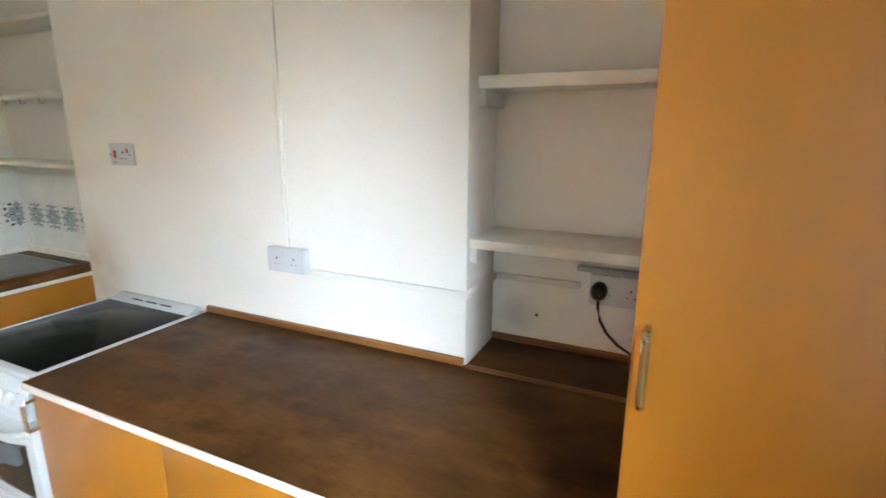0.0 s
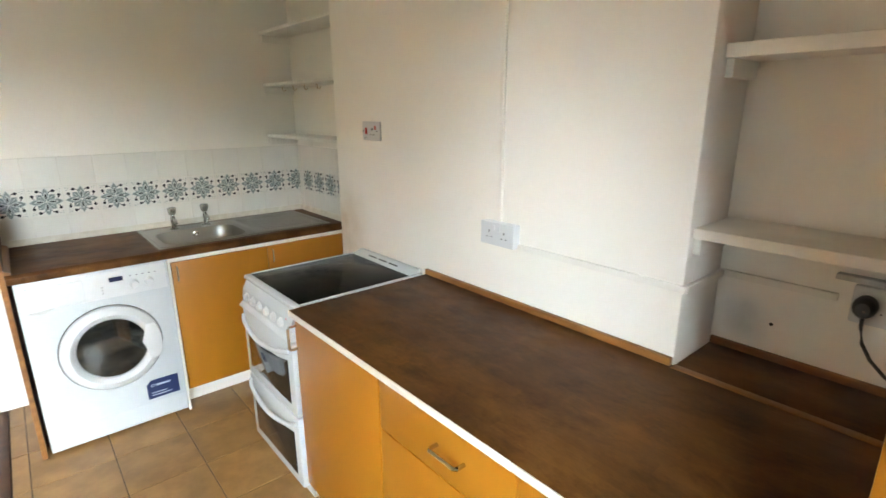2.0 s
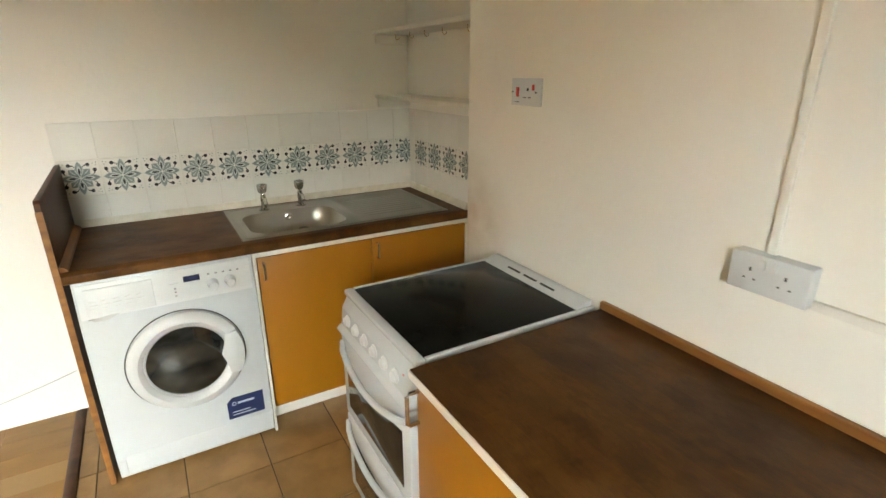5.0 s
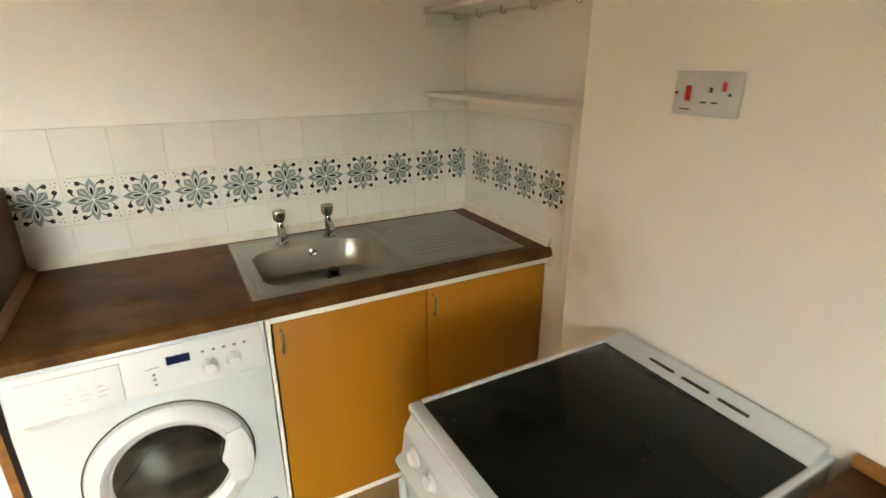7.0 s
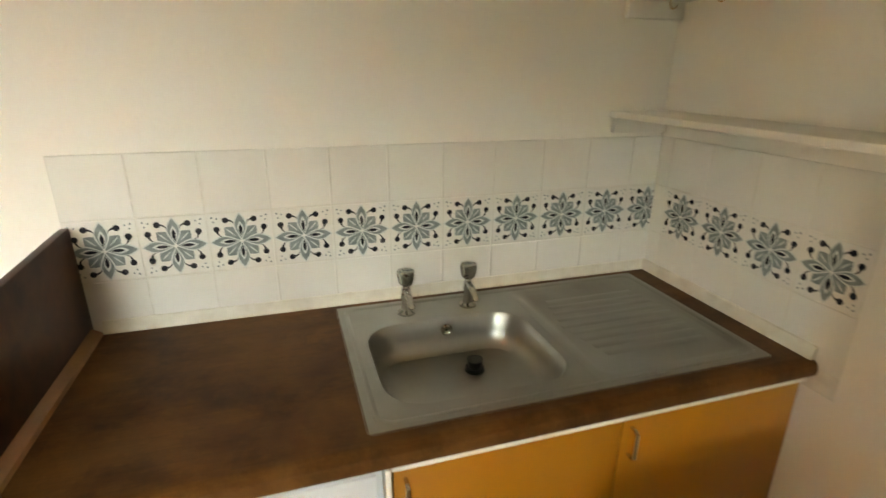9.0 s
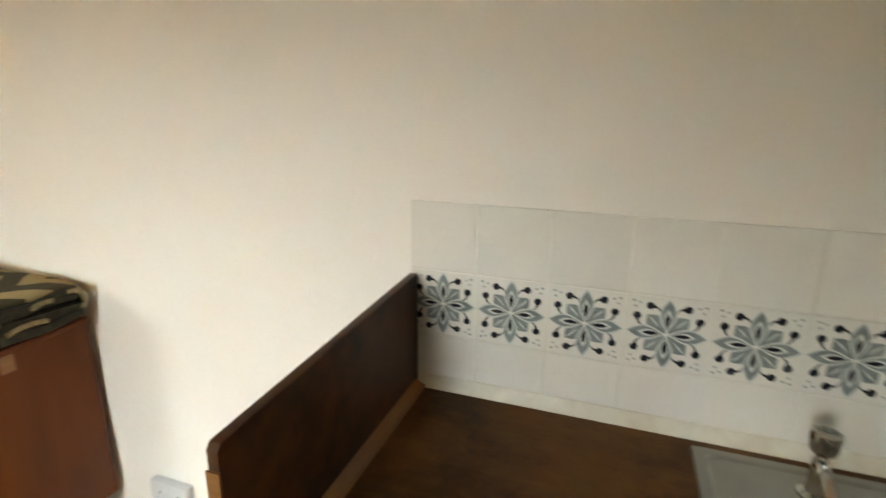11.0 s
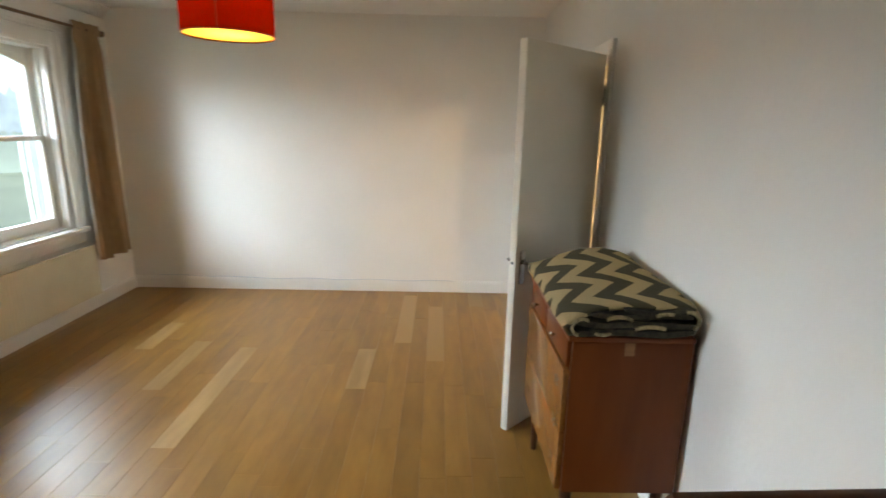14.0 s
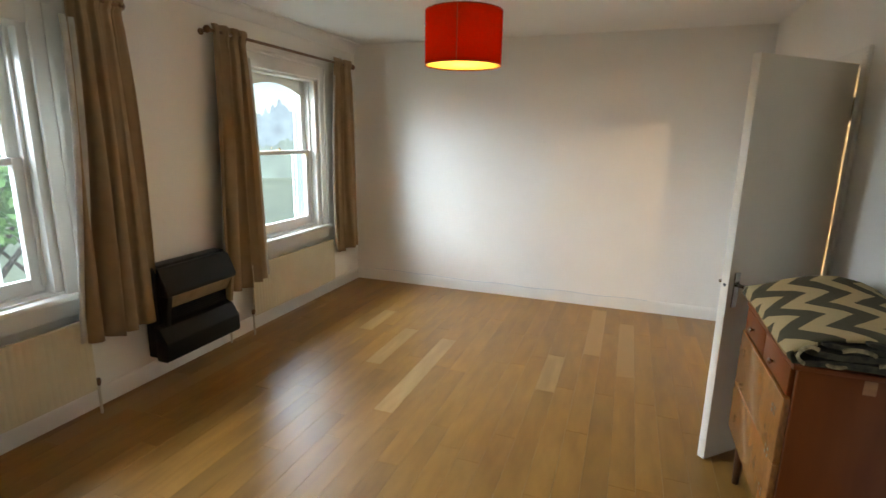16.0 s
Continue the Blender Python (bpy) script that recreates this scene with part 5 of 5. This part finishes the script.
# ---- ceiling lamp ----
lp = thing("pendant_lamp", "lit pendant lamp with an orange-red drum shade and yellow base", "lamp", (1.98, -3.6, 0))
LR, LB, LT = 0.222, 1.995, 2.292
part("shade", lathe(bmesh.new(), [(LR, LB), (LR, LT), (LR - 0.002, LT), (LR - 0.002, LB), (LR, LB)], (0, 0, 0), n=64, cap=False), SHADE, lp, "orange-red fabric drum shade")
part("diffuser", lathe(bmesh.new(), [(LR - 0.003, LB + 0.006), (LR - 0.003, LB + 0.008), (0.002, LB + 0.008), (0.002, LB + 0.006)], (0, 0, 0), n=48, cap=False), DIFFUSER, lp, "glowing yellow diffuser")
bm = lathe(bmesh.new(), [(LR + 0.001, LB), (LR + 0.001, LB + 0.006), (LR - 0.004, LB + 0.006), (LR - 0.004, LB), (LR + 0.001, LB)], (0, 0, 0), n=64, cap=False)
lathe(bm, [(LR + 0.001, LT - 0.006), (LR + 0.001, LT), (LR - 0.004, LT), (LR - 0.004, LT - 0.006), (LR + 0.001, LT - 0.006)], (0, 0, 0), n=64, cap=False)
a = math.atan2(2.95, -0.45)
bx(bm, LR * math.cos(a) - 0.003, LR * math.cos(a) + 0.004, LR * math.sin(a) - 0.002, LR * math.sin(a) + 0.0025, LB, LT)
part("trim", bm, MAHOGANY, lp)
bm = rod(bmesh.new(), (0, 0, 2.20), (0, 0, CEIL - 0.03), 0.004, n=8)
for k in range(3):
    a = 2.1 * k
    rod(bm, (0, 0, LT - 0.03), (LR * math.cos(a), LR * math.sin(a), LT - 0.004), 0.002, n=6)
rod(bm, (0, 0, 2.19), (0, 0, 2.25), 0.016, n=14)
part("flex", bm, PLASTIC, lp)
part("ceiling_rose", lathe(bmesh.new(), [(0.05, CEIL), (0.048, CEIL - 0.012), (0.03, CEIL - 0.03), (0.01, CEIL - 0.035)], (0, 0, 0), n=28), PLASTIC, lp)


# ---- radiators, heater, curtains ----
def radiator(y0, y1, valve_y, label):
    r = thing("radiator", label, "radiator", (0, 0, 0), group="radiators")
    z0, z1, x0, x1 = 0.155, 0.575, 3.735, 3.80
    bm = bmesh.new()
    n = int((y1 - y0 - 0.06) / 0.034)
    pts = [(x1 - 0.045, y0), (x0 + 0.004, y0), (x0 + 0.004, y0 + 0.03)]
    for k in range(n):
        y = y0 + 0.03 + k * (y1 - y0 - 0.06) / n
        w = (y1 - y0 - 0.06) / n
        pts += [(x0 + 0.004, y + 0.1 * w), (x0 + 0.0015, y + 0.25 * w), (x0 + 0.0015, y + 0.75 * w), (x0 + 0.004, y + 0.9 * w)]
    pts += [(x0 + 0.004, y1), (x1 - 0.045, y1)]
    prism(bm, pts, "z", z0 + 0.015, z1 - 0.015)
    bx(bm, x0 + 0.002, x1 - 0.043, y0 - 0.001, y1 + 0.001, z1 - 0.018, z1, bev=0.004)
    bx(bm, x0 + 0.002, x1 - 0.043, y0 - 0.001, y1 + 0.001, z0, z0 + 0.018, bev=0.004)
    part("panel", bm, CREAM, r)
    for y in (y0 + 0.15, y1 - 0.15):
        part("bracket", box(x1 - 0.045, WX - 0.0185, y - 0.015, y + 0.015, z0 + 0.05, z1 - 0.04), CREAM, r)
    s = 1 if valve_y > y1 - 0.1 else -1
    bm = rod(bmesh.new(), (x0 + 0.012, valve_y + s * 0.012, 0.0), (x0 + 0.012, valve_y + s * 0.012, z0 + 0.01), 0.0075, n=10)
    rod(bm, (x0 + 0.012, valve_y - s * 0.015, z0 + 0.015), (x0 + 0.012, valve_y + s * 0.02, z0 + 0.015), 0.009, n=10)
    part("pipe", bm, COPPER, r)
    part("valve", lathe(bmesh.new(), [(0.011, z0 + 0.02), (0.014, z0 + 0.028), (0.016, z0 + 0.05), (0.012, z0 + 0.06)], (x0 + 0.012, valve_y + s * 0.012, 0), n=14), ROD, r, "dark valve cap")


radiator(-4.95, -3.76, -3.76, "cream ribbed panel radiator under the far window")
radiator(-2.45, -1.30, -2.45, "cream ribbed panel radiator under the nearer window")

ht = thing("gas_heater", "black wall-mounted gas heater with a bronze grille band", "heater", (0, 0, 0))
part("back_box", prism(bmesh.new(), [(3.849, 0.155), (3.735, 0.155), (3.735, 0.70), (3.755, 0.765), (3.849, 0.765)], "y", -3.49, -2.88, bev=0.006), HEATER, ht)
part("base", prism(bmesh.new(), [(3.7345, 0.158), (3.655, 0.158), (3.632, 0.175), (3.632, 0.285), (3.69, 0.375), (3.7345, 0.395)], "y", -3.47, -2.84, bev=0.006), HEATER, ht)
part("hood", prism(bmesh.new(), [(3.7345, 0.755), (3.715, 0.755), (3.648, 0.600), (3.652, 0.575), (3.7345, 0.575)], "y", -3.485, -2.895, bev=0.005), HEATER, ht)
part("cheek", prism(bmesh.new(), [(3.7345, 0.574), (3.653, 0.574), (3.690, 0.376), (3.7345, 0.396)], "y", -2.93, -2.895, bev=0.003), HEATER, ht)
part("cheek", prism(bmesh.new(), [(3.7345, 0.574), (3.665, 0.574), (3.697, 0.376), (3.7345, 0.396)], "y", -3.485, -3.455, bev=0.003), BRONZE, ht, "dull bronze side piece")
part("grille_band", prism(bmesh.new(), [(3.7345, 0.480), (3.722, 0.478), (3.662, 0.570), (3.7345, 0.573)], "y", -3.453, -2.932, bev=0.002), BRONZE, ht, "dull bronze band")
bm = bmesh.new()
for k in range(5):
    bx(bm, 3.722, 3.7345, -3.44, -2.94, 0.40 + 0.015 * k, 0.406 + 0.015 * k, bev=0.001)
part("vent_bar", bm, HEATER, ht)
single("heater_pipe", tube(bmesh.new(), [(3.80, -3.55, 0.0), (3.80, -3.55, 0.16), (3.80, -3.54, 0.20), (3.80, -3.50, 0.215), (3.80, -3.468, 0.215)], 0.0075, 8), COPPER, "painted gas pipe beside the heater", "pipe")


def curtain(y0, y1, seed, label, lining_side, z0=0.43, z1=2.315):
    rnd = random.Random(seed)
    c = thing("curtain", label, "curtain", (3.742, (y0 + y1) / 2, 0), group="curtains")
    w, pleats = y1 - y0, 4.0
    ph = [rnd.uniform(0, 6.28) for _ in range(4)]

    def at(u, v):
        # tight gathers at the tape, deep soft folds that open and wander downwards, a frill above the pole
        tape = math.exp(-((v - 0.945) / 0.030) ** 2)
        frill = max(0.0, (v - 0.955) / 0.045)
        flare = 1.0 - 0.34 * v ** 1.1 + 0.10 * frill
        y = (u - 0.5) * w * flare + 0.025 * math.sin(v * 3 + ph[0]) * (1 - v)
        deep = (1 - v) ** 0.5
        folds = math.sin(2 * math.pi * pleats * u + 1.1 * math.sin(v * 2.2 + ph[2]) + 0.8 * math.sin(u * 7 + ph[1]))
        x = (0.014 + 0.038 * deep) * (0.7 + 0.3 * math.sin(u * 5 + ph[1])) * (folds + 0.25 * folds ** 3)
        x += 0.012 * math.sin(2 * math.pi * 1.7 * u + ph[3] + v * 2) * deep
        x += 0.007 * math.sin(2 * math.pi * 13 * u + ph[0]) * max(0.0, min(1.0, (v - 0.72) / 0.2)) * (1 - 0.6 * tape)
        x += -0.012 * frill * (1 - frill) * 4 + 0.006 * tape
        y += 0.010 * math.sin(4 * math.pi * pleats * u + ph[1]) * (1 - 0.5 * v)
        return Vector((x, y, z0 + (z1 - z0) * v + (0.012 * math.sin(7 * u + ph[0]) * (1 - v))))

    def sheet(u0, u1, off, nu, nv=44):
        bm = bmesh.new()
        grid = [[bm.verts.new(at(u0 + (u1 - u0) * i / nu, j / nv) + Vector((off, 0, 0))) for i in range(nu + 1)] for j in range(nv + 1)]
        for a, b in zip(grid, grid[1:]):
            for i in range(nu):
                bm.faces.new((a[i], a[i + 1], b[i + 1], b[i]))
        return bm

    ob = part("cloth", sheet(0, 1, 0, 130), FABRIC, c, smooth=70)
    so = ob.modifiers.new("thickness", "SOLIDIFY")
    so.thickness = 0.004
    ob = part("lining", sheet(0.02, 0.98, 0.010, 84), LINING, c, "pale curtain lining", smooth=70)
    so = ob.modifiers.new("thickness", "SOLIDIFY")
    so.thickness = 0.002
    # the hem turned to the window, where the lining shows
    s = 1 if lining_side > 0 else -1
    bm = bmesh.new()
    nv = 30
    rows = []
    for j in range(nv + 1):
        v = 0.01 + 0.9 * j / nv
        p = at(0.99 if s > 0 else 0.01, v)
        rows.append([bm.verts.new(p + Vector((s * -0.020 + 0.006 + 0.018 * math.sin(k * 0.9), s * 0.014 * (k - 2), 0))) for k in range(7)])
    for a, b in zip(rows, rows[1:]):
        for k in range(6):
            bm.faces.new((a[k], a[k + 1], b[k + 1], b[k]))
    ob = part("turned_edge", bm, LINING, c, "pale turned curtain edge", smooth=70)
    so = ob.modifiers.new("thickness", "SOLIDIFY")
    so.thickness = 0.003


curtain(-3.92, -3.47, 1, "taupe brown pleated curtain between heater and far window", -1)
curtain(-5.42, -4.98, 2, "taupe brown pleated curtain on the far side of the far window", 1)
curtain(-2.93, -2.46, 3, "taupe brown pleated curtain beside the nearer window", 1)


def curtain_rod(y0, y1, z, label):
    r = thing("curtain_rod", label, "curtain rod", (3.742, 0, z), group="curtain rods")
    part("pole", rod(bmesh.new(), (0, y0, 0), (0, y1, 0), 0.0115, n=14), ROD, r)
    for y, s in ((y0, -1), (y1, 1)):
        part("finial", lathe(bmesh.new(), [(0.012, 0), (0.021, 0.006 * s), (0.026, 0.02 * s), (0.021, 0.034 * s), (0.008, 0.042 * s)], (0, y, 0), "y", 18), ROD, r)
    for y in (y0 + 0.03, y1 - 0.03):
        bm = rod(bmesh.new(), (0.0, y, -0.001), (0.107, y, -0.001), 0.008, n=10)
        rod(bm, (0.098, y, -0.001), (0.1075, y, -0.001), 0.022, n=16)
        part("bracket", bm, ROD, r)


curtain_rod(-5.37, -3.50, 2.268, "dark varnished wooden curtain pole with round ends")
curtain_rod(-2.84, -1.0, 2.268, "dark varnished wooden curtain pole over the nearer window")

# ---- threshold ----
structure("threshold_strip", prism(bmesh.new(), [(-1.578, 0.0002), (-1.572, 0.006), (-1.56, 0.010), (-1.545, 0.010), (-1.536, 0.005), (-1.534, 0.0002)], "x", 0.016, WX - 0.02), BOARD, label="dark brown threshold strip between planks and tiles", category="threshold")

# ---- wall tiles ----
TS, TG = 0.1525, 0.0022


def tile_mesh():
    bm = bx(bmesh.new(), 0.0, 0.0055, -TS / 2 + TG / 2, TS / 2 - TG / 2, -TS / 2 + TG / 2, TS / 2 - TG / 2)
    face = [f for f in bm.faces if f.normal.x > 0.9]
    bmesh.ops.bevel(bm, geom=list({e for f in face for e in f.edges}), offset=0.0016, segments=1, affect="EDGES")
    return mesh_of("tile", bm, TILE)


def flat(bm, pts, x=0.0059):
    bm.faces.new([bm.verts.new((x, u, v)) for u, v in pts])


def petal(r0, r1, w, a, n=7, skew=0.0):
    c, s = math.cos(a), math.sin(a)
    side = [(r0 + (r1 - r0) * k / n, w * math.sin(math.pi * (k / n) ** 1.15)) for k in range(n + 1)]
    pts = side + [(r, -h) for r, h in side[-2:0:-1]]
    return [(r * c - (h + skew * r * r) * s, r * s + (h + skew * r * r) * c) for r, h in pts]


def motif_meshes():
    grey, pale, ink = bmesh.new(), bmesh.new(), bmesh.new()
    for k in range(4):
        a = math.pi / 2 * k
        c = a + math.pi / 4
        # broad grey leaves on the diagonals, pale-edged leaves on the axes with a black seed in each
        flat(grey, petal(0.003, 0.053, 0.0170, c), 0.0057)
        flat(pale, petal(0.018, 0.050, 0.0016, c), 0.0059)
        flat(pale, petal(0.001, 0.075, 0.0165, a), 0.00585)
        flat(grey, petal(0.006, 0.070, 0.0130, a), 0.0060)
        flat(pale, petal(0.010, 0.052, 0.0072, a), 0.00615)
        flat(ink, petal(0.012, 0.044, 0.0045, a), 0.0063)
        for s in (-1, 1):
            # a comma: a curved stem and a round head
            p = [(0.047 + 0.018 * t ** 0.8, a + s * (0.30 + 0.24 * t ** 1.6)) for t in [j / 6 for j in range(7)]]
            mid = [(r * math.cos(q), r * math.sin(q)) for r, q in p]
            wide = [0.0007 + 0.0026 * j / 6 for j in range(7)]
            left, right = [], []
            for j, (u, v) in enumerate(mid):
                du, dv = (mid[min(j + 1, 6)][0] - mid[max(j - 1, 0)][0]), (mid[min(j + 1, 6)][1] - mid[max(j - 1, 0)][1])
                ln = math.hypot(du, dv)
                left.append((u - dv / ln * wide[j], v + du / ln * wide[j]))
                right.append((u + dv / ln * wide[j], v - du / ln * wide[j]))
            flat(ink, left + right[::-1], 0.0062)
            u, v = mid[-1]
            flat(ink, [(u + 0.0076 * math.cos(t), v + 0.0076 * math.sin(t)) for t in [2 * math.pi * j / 12 for j in range(12)]], 0.0064)
        for r, q, rad in ((0.090, 0.0, 0.0026), (0.080, 0.075, 0.0023), (0.080, -0.075, 0.0023)):
            u, v = r * math.cos(c + q), r * math.sin(c + q)
            flat(grey, [(u + rad * math.cos(t), v + rad * math.sin(t)) for t in [2 * math.pi * j / 8 for j in range(8)]])
    out = []
    for nm, b, mt in (("petals", grey, PETAL), ("petal_edges", pale, PETAL_EDGE), ("ink_marks", ink, INK)):
        for f in b.faces:
            f.normal_update()
            if f.normal.x < 0:
                f.normal_flip()
        out.append(mesh_of(nm, b, mt))
    return out


TILE_MESH, (PETAL_MESH, PALE_MESH, INK_MESH) = tile_mesh(), motif_meshes()


def lay_tile(parent, m, decorated):
    t = new("tile", TILE_MESH)
    t.parent, t.matrix_basis = parent, m
    if decorated:
        for nm, me in (("petals", PETAL_MESH), ("petal_edges", PALE_MESH), ("ink_marks", INK_MESH)):
            o = new(nm, me)
            o.parent = t


CUT_TILE = mesh_of("cut_tile", box(-0.0265, 0.0265, -0.006, 0.0, -TS / 2 + TG / 2, TS / 2 - TG / 2, bev=0.001, seg=1), TILE)
ROWS_Z = (1.084 - 2 * TS, 1.084 - TS, 1.084, 1.084 + TS)
structure("tile_bed", box(0.0, 0.0042, -1.4165, BACK - 0.03, 0.80, 1.084 + 1.5 * TS - 0.001), GROUT, label="grey grout between white wall tiles", category="grout", smooth=None)
structure("tile_bed_end", box(0.0045, 0.672, 0.2097, 0.2108, 0.80, 1.084 + 1.5 * TS - 0.001), GROUT, label="grey grout between white wall tiles", category="grout", smooth=None)
for z in ROWS_Z[1:]:
    for k in range(11):
        lay_tile(wall_sink, pose(0.0005, -1.341 + TS * k, z), z == ROWS_Z[2])
for z in ROWS_Z[1:]:
    for k in range(4):
        lay_tile(wall_alcove, pose(0.137 + TS * k, 0.2145, z, 0, 0, -90), z == ROWS_Z[2])
    cut = new("cut_tile", CUT_TILE)
    cut.parent, cut.location = wall_alcove, (0.0325, 0.2145, z)

# ---- floor pieces ----
rnd = random.Random(12)
meshes = {}


def piece(name, w, l, t, mat, bev=0.0008):
    key = (name, round(w, 3), round(l, 2))
    if key not in meshes:
        bm = box(0, w, 0, l, -t, 0)
        tops = [f for f in bm.faces if f.normal.z > 0.9]
        bmesh.ops.bevel(bm, geom=list({e for f in tops for e in f.edges}), offset=bev, segments=1, affect="EDGES")
        meshes[key] = mesh_of(name, bm, mat)
    return meshes[key]


PW = 0.122
PALE_AT = {21: (-4.35, -3.64), 18: (-4.26, -3.08), 11: (-4.264, -3.69), 24: (-4.7, -4.2)}
for c in range(32):
    x0 = c * PW
    w = min(PW, WX - x0) - 0.0006
    y = FARY - rnd.uniform(0.0, 1.0)
    pale = PALE_AT.get(c)
    while y < EDGE_Y - 0.01:
        ln = rnd.choice((0.6, 0.85, 1.1, 1.1, 1.2))
        if pale and y < pale[0] < y + ln + 0.3:
            ln = pale[0] - y
        elif pale and y == pale[0]:
            ln = pale[1] - y
        is_pale = bool(pale) and y == pale[0]
        a, b = max(y, FARY), min(y + ln, EDGE_Y - 0.002)
        if b - a > 0.02:
            p = new("plank", piece("plank" if not is_pale else "pale_plank", w, round(b - a - 0.0008, 2), 0.011, PALE_PLANK if is_pale else PLANK))
            p.scale = (1, (b - a - 0.0008) / round(b - a - 0.0008, 2), 1)
            p.parent, p.location = floor_room, (x0, a, 0.0)
        y = pale[0] if pale and abs(y + ln - pale[0]) < 1e-6 else y + ln
FT = 0.305
xs = [v for v in [1.125 + FT * k for k in range(-4, 10)]]
ys = [-0.555 + FT * k for k in range(-4, 4)]
for x in xs:
    for y in ys:
        a, b, c, d = max(x, 0.0), min(x + FT, WX), max(y, EDGE_Y + 0.001), min(y + FT, BACK)
        if b - a > 0.02 and d - c > 0.02:
            p = new("floor_tile", piece("floor_tile", round(b - a - 0.0045, 3), round(d - c - 0.0045, 2), 0.003, FLOOR_TILE, 0.001))
            p.scale = (1, (d - c - 0.0045) / round(d - c - 0.0045, 2), 1)
            p.parent, p.location = floor_kitchen, (a + 0.00225, c + 0.00225, 0.0)
